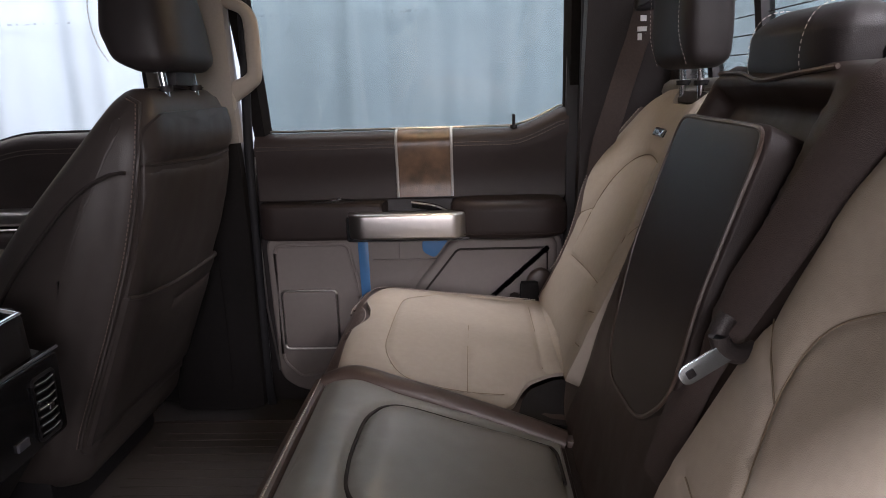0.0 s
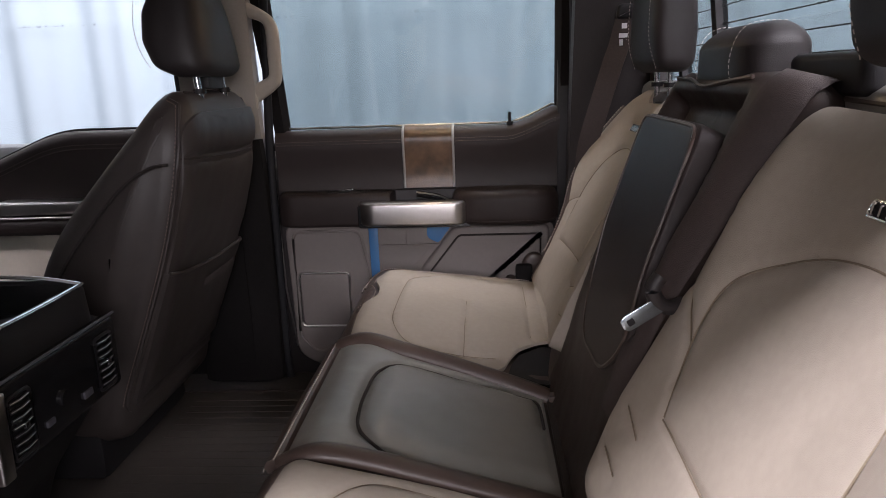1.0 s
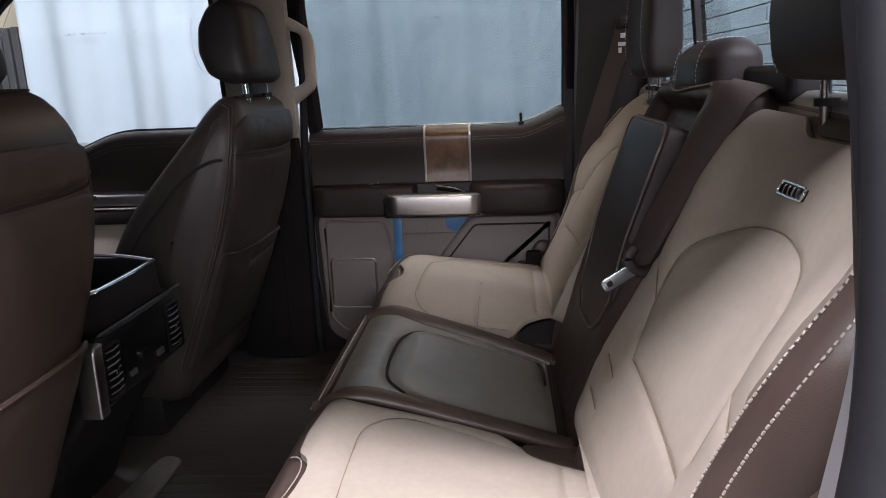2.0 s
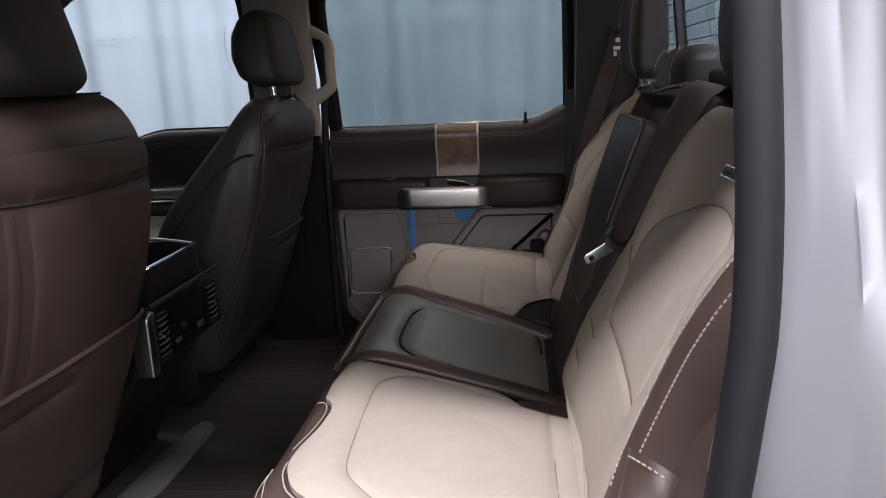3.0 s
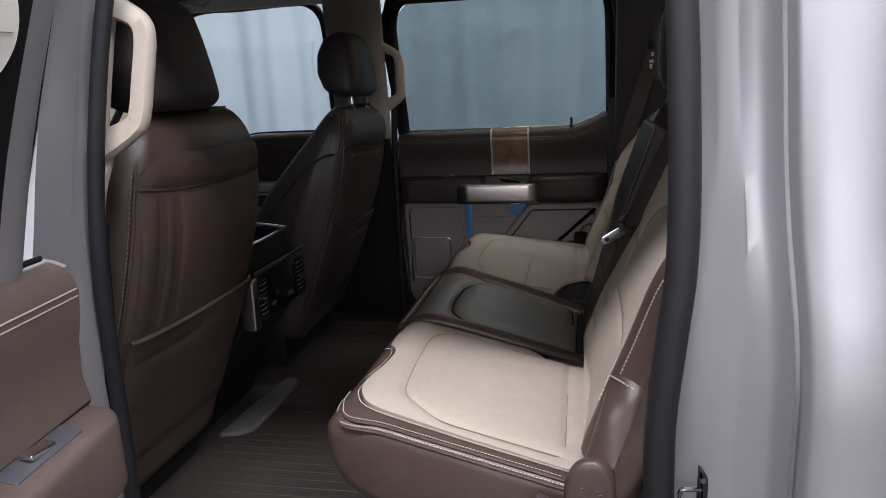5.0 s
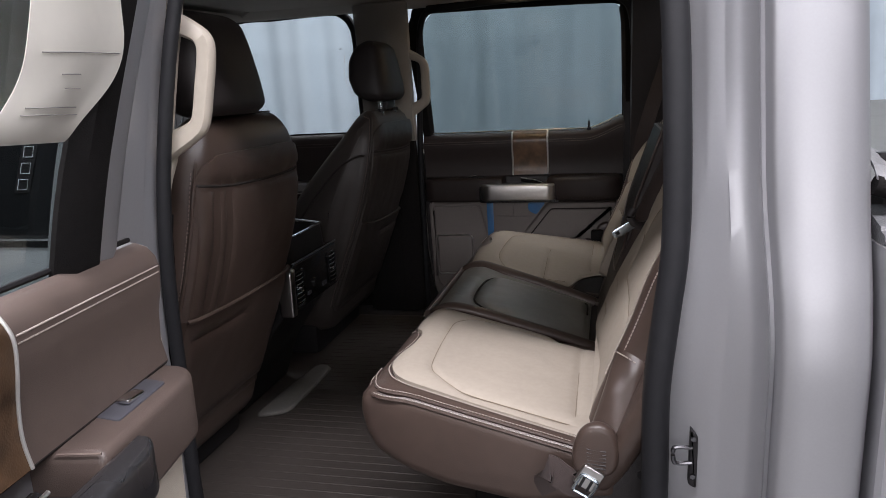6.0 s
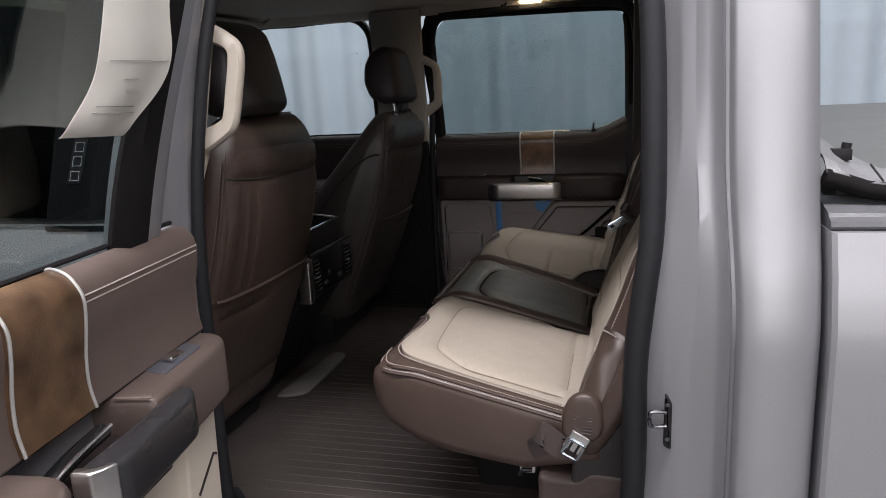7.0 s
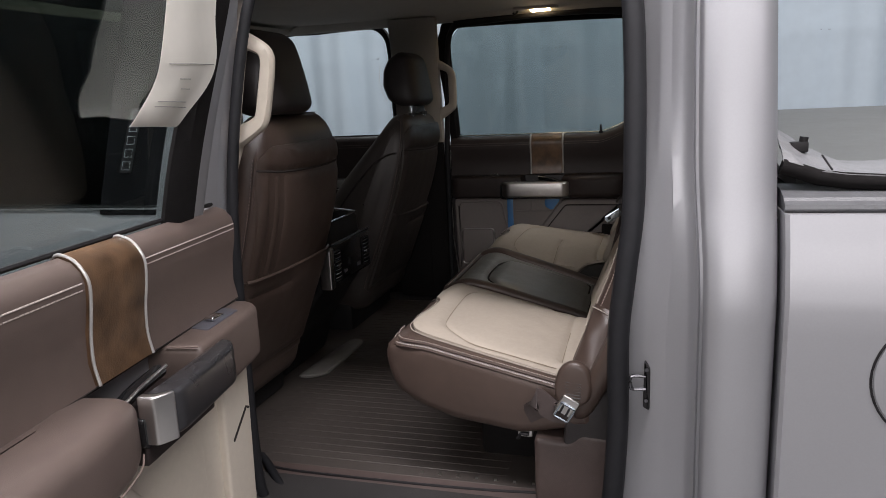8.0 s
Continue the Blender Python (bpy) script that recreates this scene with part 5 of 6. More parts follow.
    part("badge_rim", tube([on_back(a, b, back_surf(a, b) + 0.006) for a, b in rounded([(0.550, 0.469), (0.550, 0.484), (0.486, 0.484), (0.486, 0.469)], 0.004, 3)], 0.0018, 6, True), CHROME, tag)
    for k in range(5):
        a = 0.494 + 0.012 * k
        part("badge_bar", tube([on_back(a, 0.471, back_surf(a, 0.47) + 0.0075), on_back(a + 0.004, 0.481, back_surf(a, 0.48) + 0.0075)], 0.0016, 5), CHROME, tag)
    # side hinge cover under the backrest
    part("side_cover", pad(rounded([(0.19, 0.86), (0.36, 0.86), (0.36, 1.025), (0.285, 1.030), (0.268, 1.008), (0.19, 1.012)], 0.012), 0.0, 0.10, 0.012, lambda a, b, h: (a, side(0.30 - h), b)), HINGE, bench, "brown plastic side cover")
    part("side_panel", pad(rounded([(0.25, 0.99), (0.39, 0.99), (0.39, 1.185), (0.33, 1.180), (0.26, 1.10)], 0.02), 0.0, 0.03, 0.008, lambda a, b, h: (a, side(0.232 - h), b)), TRIM, bench, "dark hinge panel")
    part("screw_hole", tube([(0.352, side(0.203), 1.095), (0.352, side(0.2005), 1.095)], 0.008, 14), BLACK, bench, "dark screw hole")


outer_seat(near_side, 0.0)
outer_seat(far_side, 11.0)

# middle place
MID_SIDE = SIDE[:3] + [(-0.164, 1.160), (-0.138, 1.172)] + [(x, middle_z(x) - 0.005) for x in (-0.06, 0.0, 0.08, 0.16, 0.24, 0.30)] + [(0.36, 1.06)] + SIDE[-4:]
part("middle_base", pad(MID_SIDE, 0.805, 1.262, 0.02, lambda a, b, h: (a, h, b)), DARK, bench, "dark leather middle cushion")
MID = rounded([(-0.146, 0.815), (-0.146, 1.240), (0.235, 1.205), (0.245, 1.19), (0.245, 0.815)], [0.012, 0.03, 0.02, 0.01, 0.012], 4)
MID_SEAMS = [smooth_line([(0.236, 1.04), (0.232, 1.135), (0.21, 1.152), (0.11, 1.160), (0.00, 1.168), (-0.035, 1.150), (-0.058, 1.105), (-0.064, 1.03), (-0.064, 0.96), (-0.055, 0.90), (-0.02, 0.852), (0.02, 0.835)], 6)]


def mid_surf(a, b):
    z = middle_z(a) - 0.002
    if -0.05 < a:
        edge = min(1.0, max(0.0, (a + 0.05) / 0.03)) * min(1.0, max(0.0, (1.16 - b) / 0.03)) * min(1.0, max(0.0, (b - 0.82) / 0.06))
        z += 0.008 * edge
    return z


part("middle_cushion", patch(MID, mid_surf, lambda a, b, h: (a, b, h), MID_SEAMS, groove=0.008, wide=0.007, seed=3), GREY, bench, "dark leather middle cushion pad")
# dark line lies in the pressed seam as its shade
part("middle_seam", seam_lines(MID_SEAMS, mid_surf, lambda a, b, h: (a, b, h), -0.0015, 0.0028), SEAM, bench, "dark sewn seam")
part("middle_bolster", tube(smooth_line([(-0.150, 1.245, 1.168), (-0.10, 1.240, middle_z(-0.10) + 0.002), (-0.03, 1.222, middle_z(-0.03) + 0.004), (0.08, 1.212, middle_z(0.08) + 0.004), (0.2, 1.195, middle_z(0.2) + 0.002), (0.255, 1.188, middle_z(0.255) - 0.002)], 6), 0.023, 14, flat=0.7), BROWN, bench, "brown leather edge roll")
part("middle_bolster", tube(smooth_line([(-0.150, 0.806, 1.166), (-0.10, 0.808, middle_z(-0.10) + 0.001), (-0.03, 0.812, middle_z(-0.03) + 0.003), (0.08, 0.814, middle_z(0.08) + 0.003), (0.2, 0.816, middle_z(0.2) + 0.002), (0.30, 0.818, middle_z(0.30) - 0.002)], 6), 0.020, 14, flat=0.7), BROWN, bench, "brown leather edge roll")
part("front_roll", tube(smooth_line([(-0.160, 0.80, 1.166), (-0.162, 1.0, 1.166), (-0.158, 1.245, 1.166)], 6), 0.012, 8), BROWN, bench, "brown leather front edge")
for z, x in ((1.178, -0.158), (1.160, -0.1735)):
    part("stitching", stitches([(x, 0.80, z), (x, 1.245, z)], 0.0045, 0.003, 0.0012), THREAD, bench, "pale stitching along the front edge", "stuff")
gap = rounded([(0.25, 0.815), (0.252, 1.195), (0.32, 1.19), (0.32, 0.815)], 0.01)
part("middle_rear_flap", patch(gap, lambda a, b: middle_z(a) - 0.002, lambda a, b, h: (a, b, h), [[(0.272, 0.82), (0.272, 1.19)]], seed=8), DARK, bench, "dark leather rear flap")
part("flap_loop", box(0.256, 0.276, 1.165, 1.190, 1.080, 1.094, 0.003), BROWN, bench, "small leather loop")
mid_back = rounded([(0.800, -0.05), (0.796, 0.24), (0.748, 0.44), (0.726, 0.56), (0.75, 0.592), (0.93, 0.588), (1.02, 0.574), (1.11, 0.588), (1.21, 0.592), (1.245, 0.56), (1.256, 0.36), (1.285, 0.16), (1.27, -0.05)], 0.03)


def mid_rise(s):
    """How far the middle backrest stands out, by height: it falls back towards the cushion."""
    return ease(s, [-0.05, 0.0, 0.12, 0.30, 0.50, 0.60], [0.0, 0.06, 0.44, 0.92, 1.10, 1.10], 0.03)


def mid_edges(b):
    """Near and far edge of the middle backrest, by height."""
    return float(np.interp(b, [-0.05, 0.24, 0.44, 0.56], [0.800, 0.796, 0.748, 0.726])), float(np.interp(b, [-0.05, 0.16, 0.36, 0.56], [1.27, 1.285, 1.256, 1.245]))


def mid_face(a, b):
    """Front of the middle backrest: rounded sides, rolled top and a pocket for the arm rest."""
    lo, hi = mid_edges(b)
    side_gap = float(np.clip(min(a - lo, hi - a) / 0.060, 0, 1))
    h = 0.064 * mid_rise(b) - 0.042 * (1 - side_gap) ** 2 * mid_rise(b)
    pocket = float(np.clip((a - 0.834) / 0.014, 0, 1) * np.clip((1.190 - a) / 0.014, 0, 1) * np.clip((b - 0.20) / 0.06, 0, 1) * np.clip((0.556 - b) / 0.014, 0, 1))
    return h - 0.040 * pocket - 12.0 * max(0.0, b - 0.555) ** 2


part("middle_backrest", patch(even(mid_back, 0.012), mid_face, back_at, [], step=0.0085, lip=0.05, puff=0.002, seed=21), DARK_BROWN, bench, "dark brown leather middle backrest", sharp=70)
part("middle_core", pad(even(shrink(mid_back, 0.012), 0.02), -0.045, 0.010, 0.010, lambda a, b, h: back_at(a, b, h * mid_rise(b) if h > 0 else h)), DARK_BROWN, bench, "dark brown leather rear of the middle backrest")
part("top_piping", tube([back_at(a, b, mid_face(a, b) + 0.004) for a, b in smooth_line([(1.215, 0.574), (1.11, 0.572), (1.02, 0.560), (0.93, 0.570), (0.86, 0.578)], 6)], 0.0030, 6), BROWN, bench, "brown piping along the top")
arm_line = rounded([(0.846, 0.185), (0.858, 0.478), (0.872, 0.502), (1.165, 0.502), (1.172, 0.478), (1.165, 0.30), (1.15, 0.15), (1.10, 0.105), (0.93, 0.115)], [0.04, 0.02, 0.02, 0.02, 0.02, 0.05, 0.04, 0.04, 0.04])


def arm_at(a, b, h):
    return back_at(a, b, 0.064 * mid_rise(b) - 0.012 + h * (0.25 + 0.92 * (b - 0.16)))


part("fold_arm_rest", pad(arm_line, -0.055, 0.072, 0.016, arm_at, 0.004, both=False, arc=6), DARK, bench, "dark leather fold-down arm rest", sharp=70)
part("arm_rest_piping", tube([arm_at(a, b, 0.069) for a, b in shrink(even(arm_line, 0.006), 0.006)], 0.0030, 6, True), BROWN, bench)
part("shelf_roll", tube(smooth_line([(0.560, 0.30, 1.635), (0.562, 0.8, 1.640), (0.562, 1.25, 1.640), (0.560, 1.73, 1.635)], 5), 0.026, 10), GREY, bench, "olive grey leather top roll of the backrest")
part("roll_piping", tube(smooth_line([(0.536, 0.31, 1.628), (0.540, 0.80, 1.648), (0.541, 1.02, 1.640), (0.540, 1.25, 1.648), (0.536, 1.72, 1.628)], 6), 0.0035, 6), BROWN, bench, "brown piping along the top roll")
part("strap_loop", tube(smooth_line([(0.520, 1.245, 1.60), (0.500, 1.245, 1.625), (0.505, 1.245, 1.65), (0.545, 1.245, 1.66)], 5), 0.004, 6), BLACK, bench, "black strap loop")


def headrest_rear(yc, name_label):
    h = thing("headrest", (0.50, yc, 1.655), name_label, "headrest", "rear headrests")
    rows = [(1.680, 0.484, 0.568, yc - 0.126, yc + 0.126), (1.75, 0.474, 0.572, yc - 0.130, yc + 0.130), (1.86, 0.478, 0.568, yc - 0.126, yc + 0.126), (1.922, 0.490, 0.560, yc - 0.118, yc + 0.118)]
    part("cushion", soft_body(rows, 0.028, power=4.5), HEAD, h, sharp=80)
    for dy in (-0.098, 0.098):
        part("stitching", stitches([(x - 0.002, yc + dy, z) for x, z in smooth_line([(0.492, 1.688), (0.476, 1.75), (0.480, 1.86), (0.495, 1.912)], 6)], 0.0045, 0.0035, 0.0006), THREAD, h, "pale stitching", "stuff")
    for dy in (-0.055, 0.055):
        part("post", tube([(0.532, yc + dy, 1.625), (0.528, yc + dy, 1.70)], 0.0065, 10), CHROME, h, "chrome post")
        part("collar", tube([(0.532, yc + dy, 1.650), (0.5318, yc + dy, 1.659)], 0.014, 12), BLACK, h)
    return h


headrest_rear(0.525, "tall dark leather headrest with pale stitching, on chrome posts")
headrest_rear(1.505, "tall dark leather headrest with pale stitching, on chrome posts")
hc = thing("headrest", (0.55, 1.015, 1.66), "low dark leather middle headrest with pale stitching", "headrest", "rear headrests")
rows = [(1.632, 0.488, 0.578, 0.895, 1.135), (1.672, 0.478, 0.584, 0.888, 1.142), (1.715, 0.480, 0.583, 0.892, 1.138), (1.744, 0.498, 0.572, 0.900, 1.130)]
part("cushion", soft_body(rows, 0.030, power=3.4), HEAD, hc, sharp=80)
for dy in (-0.075, 0.075):
    part("stitching", stitches([(x - 0.002, 1.015 + dy, z + 0.002) for x, z in smooth_line([(0.500, 1.640), (0.482, 1.664), (0.479, 1.696), (0.490, 1.728), (0.513, 1.742), (0.560, 1.742)], 6)], 0.0045, 0.0035, 0.0006), THREAD, hc, "pale stitching", "stuff")
for dy in (-0.05, 0.05):
    part("post", tube([(0.56, 1.015 + dy, 1.62), (0.555, 1.015 + dy, 1.69)], 0.006, 10), BLACK, hc, "black post")

# ---- belts of the back seat ----
mb = thing("centre_seat_belt", (0.45, 0.85, 1.2), "brown centre seat belt with steel tongue, across the backrest", "seat belt")
bm = bmesh.new()
drape = []
for k in range(37):
    b = 0.10 + 0.490 * k / 36
    mid = mid_edges(b)[0] + 0.034 + 0.010 * (0.5 - b)
    drape.append([back_at(mid + u, b, mid_face(mid + u, b) + 0.0065) for u in np.linspace(-0.025, 0.025, 7)])
for x, y, z in ((0.545, 0.772, 1.668), (0.570, 0.776, 1.672)):
    drape.append([Vector((x, y + u, z)) for u in np.linspace(-0.025, 0.025, 7)])
drape = [[bm.verts.new(q) for q in row] for row in drape]
for lo, hi in zip(drape, drape[1:]):
    for k in range(6):
        bm.faces.new((lo[k], lo[k + 1], hi[k + 1], hi[k]))
geom = bmesh.ops.extrude_face_region(bm, geom=list(bm.faces))["geom"]
bmesh.ops.translate(bm, verts=[g for g in geom if isinstance(g, bmesh.types.BMVert)], vec=(-0.0012, 0, 0.0008))
part("webbing", bm, WEB, mb, sharp=60)
part("shoulder_guide", pad(rounded([(0.530, 0.690), (0.580, 0.690), (0.580, 0.880), (0.530, 0.880)], 0.014), 1.650, 1.698, 0.01, lambda a, b, h: (a, b, h)), BLACK, mb, "black belt guide")
tg = part("tongue", tube(smooth_line([(0.352, 0.764, 1.443), (0.343, 0.762, 1.428), (0.350, 0.764, 1.410), (0.366, 0.768, 1.402), (0.383, 0.776, 1.404)], 5), 0.010, 10), TRIM, mb, "brown plastic belt tongue")
part("blade", pad(rounded([(-0.010, 0.0), (0.010, 0.0), (0.010, 0.050), (0.006, 0.056), (-0.006, 0.056), (-0.010, 0.050)], 0.004), 0.0, 0.003, 0.0008, lambda a, b, h: (0.354 - 0.86 * b - 0.51 * a, 0.760 - 0.10 * b - h, 1.411 - 0.50 * b + 0.86 * a), arc=2), STEEL, tg, "bright steel blade")
part("slot", pad(rounded([(-0.004, 0.040), (0.004, 0.040), (0.004, 0.049), (-0.004, 0.049)], 0.002), 0.0, 0.001, 0.0003, lambda a, b, h: (0.354 - 0.86 * b - 0.51 * a, 0.7565 - 0.10 * b - h, 1.411 - 0.50 * b + 0.86 * a), arc=2), BLACK, tg, "dark slot")


def outer_belt(side, label):
    t = thing("seat_belt", (0.42, side(0.2), 1.1), label, "seat belt", "outer seat belts")
    if side is near_side:
        ends = [((0.313, 0.290, 1.283), (0.362, 0.238, 1.274)), ((0.305, 0.276, 1.262), (0.352, 0.225, 1.252)), ((0.293, 0.252, 1.228), (0.338, 0.203, 1.215)), ((0.278, 0.226, 1.190), (0.323, 0.184, 1.176)), ((0.262, 0.200, 1.150), (0.306, 0.172, 1.135)), ((0.256, 0.192, 1.130), (0.300, 0.168, 1.116))]
        bm = bmesh.new()
        grid = []
        for k, (p, q) in enumerate(ends):
            p, q = Vector(p), Vector(q)
            n = Vector((-0.42, -0.62, 0.66))
            line = [p - n * 0.02]
            for m in range(9):
                u = m / 8
                line.append(p + (q - p) * u + n * (0.004 + 0.014 * math.sin(math.pi * u) ** 0.6 + 0.003 * math.sin(3.1 * k + 5 * u)))
            line.append(q - n * 0.02)
            grid.append(line)
        fine = [[smooth_line([row[m] for row in grid], 4)[k] for m in range(len(grid[0]))] for k in range(4 * (len(grid) - 1) + 1)]
        grid = [[bm.verts.new(v) for v in row] for row in fine]
        for lo, hi in zip(grid, grid[1:]):
            for m in range(len(lo) - 1):
                bm.faces.new((lo[m], lo[m + 1], hi[m + 1], hi[m]))
        bm.faces.new(grid[0])
        bm.faces.new(grid[-1][::-1])
        part("sleeve", bm, BROWN, t, "brown leather-like belt sleeve", sharp=60)
        part("stitching", stitches([Vector(v) + Vector((-0.004, -0.004, -0.002)) for v in fine[1][2:9]], 0.0045, 0.003, 0.0013), THREAD, t, "pale stitching across the sleeve", "stuff")
        top = smooth_line([(0.490, 0.302, 1.775), (0.505, 0.30, 1.70), (0.515, 0.30, 1.60)], 4)
    else:
        top = smooth_line([(0.490, 0.318, 1.81), (0.475, 0.316, 1.75), (0.458, 0.318, 1.70), (0.428, 0.318, 1.60), (0.404, 0.300, 1.50), (0.398, 0.272, 1.38), (0.386, 0.240, 1.24), (0.362, 0.212, 1.14)], 6)
    part("webbing", ribbon([(x, side(y), z) for x, y, z in top], 0.050, 0.0022, (0.85, side(0.25) - side(0), 0.45)), WEB, t)
    part("guide", pad(rounded([(0.465, 1.805), (0.520, 1.805), (0.525, 1.840), (0.470, 1.840)], 0.01), 0.0, 0.03, 0.008, lambda a, b, h: (a, side(0.296 + h), b)), BLACK, t, "black shoulder guide")
    an = part("anchor_cover", pad(rounded([(0.242, 1.114), (0.240, 1.161), (0.255, 1.194), (0.282, 1.206), (0.308, 1.192), (0.317, 1.155), (0.310, 1.118), (0.280, 1.105)], 0.018), 0.0, 0.026, 0.010, lambda a, b, h: (a, side(0.180 - h), b), 0.003), BROWN, t, "brown rounded anchor cover")
    for k in range(6):
        part("groove", tube([(0.264, side(0.1525), 1.132 + 0.0062 * k), (0.294, side(0.1525), 1.129 + 0.0062 * k)], 0.0014, 5), TRIM, an)
    part("lap_webbing", ribbon([(x, side(y), z) for x, y, z in smooth_line([(0.268, 0.164, 1.112), (0.248, 0.160, 1.094), (0.225, 0.160, 1.106), (0.206, 0.166, 1.116), (0.199, 0.172, 1.096), (0.210, 0.176, 1.070)], 6)], 0.046, 0.003, (0.55, 0, 0.84)), WEB, t, "folded lap webbing")
    def hang(a, b, h):
        """The tongue's own plane, hung under the anchor cover and tilted."""
        return (0.264 + 0.66 * a + 0.34 * b, side(0.158 - h), 1.108 - 0.34 * a + 0.66 * b)
    tg_ = part("tongue", pad(rounded([(-0.026, -0.016), (0.024, -0.018), (0.027, 0.034), (-0.022, 0.036)], 0.006), 0.0, 0.012, 0.003, hang), SATIN, t, "bright steel belt tongue")
    part("blade", tube([hang(a, b, 0.013) for a, b in rounded([(-0.020, -0.030), (0.020, -0.031), (0.022, 0.012), (-0.018, 0.014)], 0.006, 3)], 0.0028, 6, True), STEEL, tg_, "bright steel frame of the tongue")
    for k in (-1, 1):
        part("slot", pad(rounded([(0.009 * k - 0.003, -0.020), (0.009 * k + 0.003, -0.020), (0.009 * k + 0.003, 0.008), (0.009 * k - 0.003, 0.008)], 0.002), 0.0, 0.003, 0.0008, lambda a, b, h: hang(a, b, 0.011 + h), arc=2), BLACK, tg_, "dark slot")
    return t


outer_belt(near_side, "brown outer seat belt hanging beside the bench with its tongue")
outer_belt(far_side, "dark outer seat belt hanging beside the bench")
bk = thing("belt_buckle", (0.33, far_side(0.22), 1.17), "black belt buckle beside the far cushion", "belt buckle")
part("stalk", ribbon([(0.33, far_side(0.215), 1.06), (0.29, far_side(0.212), 1.10), (0.255, far_side(0.210), 1.14)], 0.03, 0.008, (0.6, 0, 0.7)), MATT, bk)
part("buckle", box(0.226, 0.272, far_side(0.224), far_side(0.196), 1.122, 1.180, 0.010), MATT, bk)
latch = thing("seat_latch", (0.165, 0.25, 1.0), "small bright seat latch under the cushion", "latch")
part("body", box(0.150, 0.182, 0.235, 0.265, 0.995, 1.018, 0.005), SATIN, latch)
part("hook", tube([(0.150, 0.232, 0.992), (0.158, 0.228, 1.006), (0.176, 0.228, 1.006)], 0.004, 6), BLACK, latch)


# ---- front seats ----
SEAT_SIDE = [(-0.655, 0.93), (-0.615, 1.04), (-0.575, 1.14), (-0.525, 1.265), (-0.480, 1.39), (-0.450, 1.51), (-0.440, 1.60), (-0.447, 1.645), (-0.470, 1.672), (-0.510, 1.668), (-0.565, 1.595), (-0.650, 1.500), (-0.740, 1.395), (-0.800, 1.28), (-0.82, 1.15), (-0.82, 0.95)]


REAR = sorted((q[1], q[0]) for q in smooth_line(SEAT_SIDE, 6, True)[:45])


def rear_x(z):
    return float(np.interp(z, [q[0] for q in REAR], [q[1] for q in REAR]))


def front_seat(side, label, shift=0.0):
    near = side is near_side
    # both seats are one leather; the far one has its shade painted in
    hide = BROWN if near else SHADED_SEAT
    lift = 0.030 if near else 0.0
    t = thing("bucket_seat", (-0.85, side(0.52), FLOOR), label, "car seat", "front seats")
    prof = smooth_line(SEAT_SIDE, 3, True)
    y0, y1, r = 0.252, 0.748, 0.055

    def pinch(y, z):
        k = 1 - ease(z, [1.45, 1.56, 1.62, 1.655, 1.70], [0.0, 0.03, 0.095, 0.205, 0.36], 0.03)
        return side((y0 + y1) / 2 + (y - (y0 + y1) / 2) * k)

    part("backrest", pad(prof, y0, y1, r, lambda a, b, h: (a, pinch(h, b), b + lift * max(0.0, (b - 1.5) / 0.17)), 0.022, arc=7), hide, t, "dark brown leather backrest", sharp=80)

    def swell(y, z=1.4):
        """Depth of the rounded rear face behind its flat part."""
        e = min(y - y0, y1 - y)
        return -(r - math.sqrt(max(0.0, r * r - max(0.0, r - e) ** 2)))

    # rear skin: yoke seam, two upright seams and the edge
    skin_line = rounded([(y0 + 0.014, 1.00), (y1 - 0.014, 1.00), (y1 - 0.014, 1.61), (y1 - 0.05, 1.632), (y0 + 0.05, 1.632), (y0 + 0.014, 1.61)], 0.02)
    yoke = smooth_line([(y0 + 0.014, 1.580), (0.374, 1.568), (0.52, 1.562), (0.64, 1.563), (y1 - 0.014, 1.570)] if near else [(y0 + 0.014, 1.535), (0.40, 1.530), (0.52, 1.534), (0.64, 1.540), (y1 - 0.014, 1.545)], 5)
    yoke_z = lambda y: float(np.interp(y, [q[0] for q in yoke], [q[1] for q in yoke]))
    cuts = [yoke, [(0.325, 1.560), (0.340, 1.45), (0.338, 1.31)], [(0.372, 1.560), (0.392, 1.45), (0.395, 1.31)]] if near else [yoke]
    part("rear_skin", patch(skin_line, lambda a, b: swell(a) + 0.0070 - 0.0050 * float(np.clip((yoke_z(a) - b) / 0.012, 0, 1)), lambda a, b, h: (rear_x(b) + h, pinch(a, b), b), cuts, step=0.015, lip=0.004, groove=0.010, wide=0.011, puff=0.0, seed=2.0 if near else 7.0), hide, t, "sewn leather rear cover")
    # shade of the yoke's pressed seam, laid in as a dark line
    part("yoke_seam", seam_lines([yoke], lambda a, b: swell(a) - 0.0015, lambda a, b, h: (rear_x(b) + h, pinch(a, b), b), 0.0, 0.0030), SEAM, t)
    # map pocket: a second skin with a rolled lip
    lip = [(y0 + 0.022, 1.312), (0.42, 1.304), (0.52, 1.303), (0.64, 1.305), (y1 - 0.022, 1.312)] if near else [(y0 + 0.022, 1.286), (0.42, 1.284), (0.52, 1.286), (0.64, 1.296), (y1 - 0.022, 1.31)]
    pocket = [tuple(q) for q in smooth_line(lip, 4)] + [(y1 - 0.022, 1.02), (y0 + 0.022, 1.02)]
    fold = [[(a, b - 0.045) for a, b in (lip[0], lip[1], lip[2])]]
    part("map_pocket", patch(pocket, lambda a, b: swell(a) + 0.009, lambda a, b, h: (rear_x(b) + h, pinch(a, b), b), fold, step=0.018, lip=0.010, groove=0.004, wide=0.006, puff=0.004, seed=4.0), hide, t, "leather map pocket")
    part("pocket_lip", tube([(rear_x(z) + swell(y) + 0.012, pinch(y, z), z) for y, z in smooth_line(lip, 6)], 0.0048, 8), hide, t)
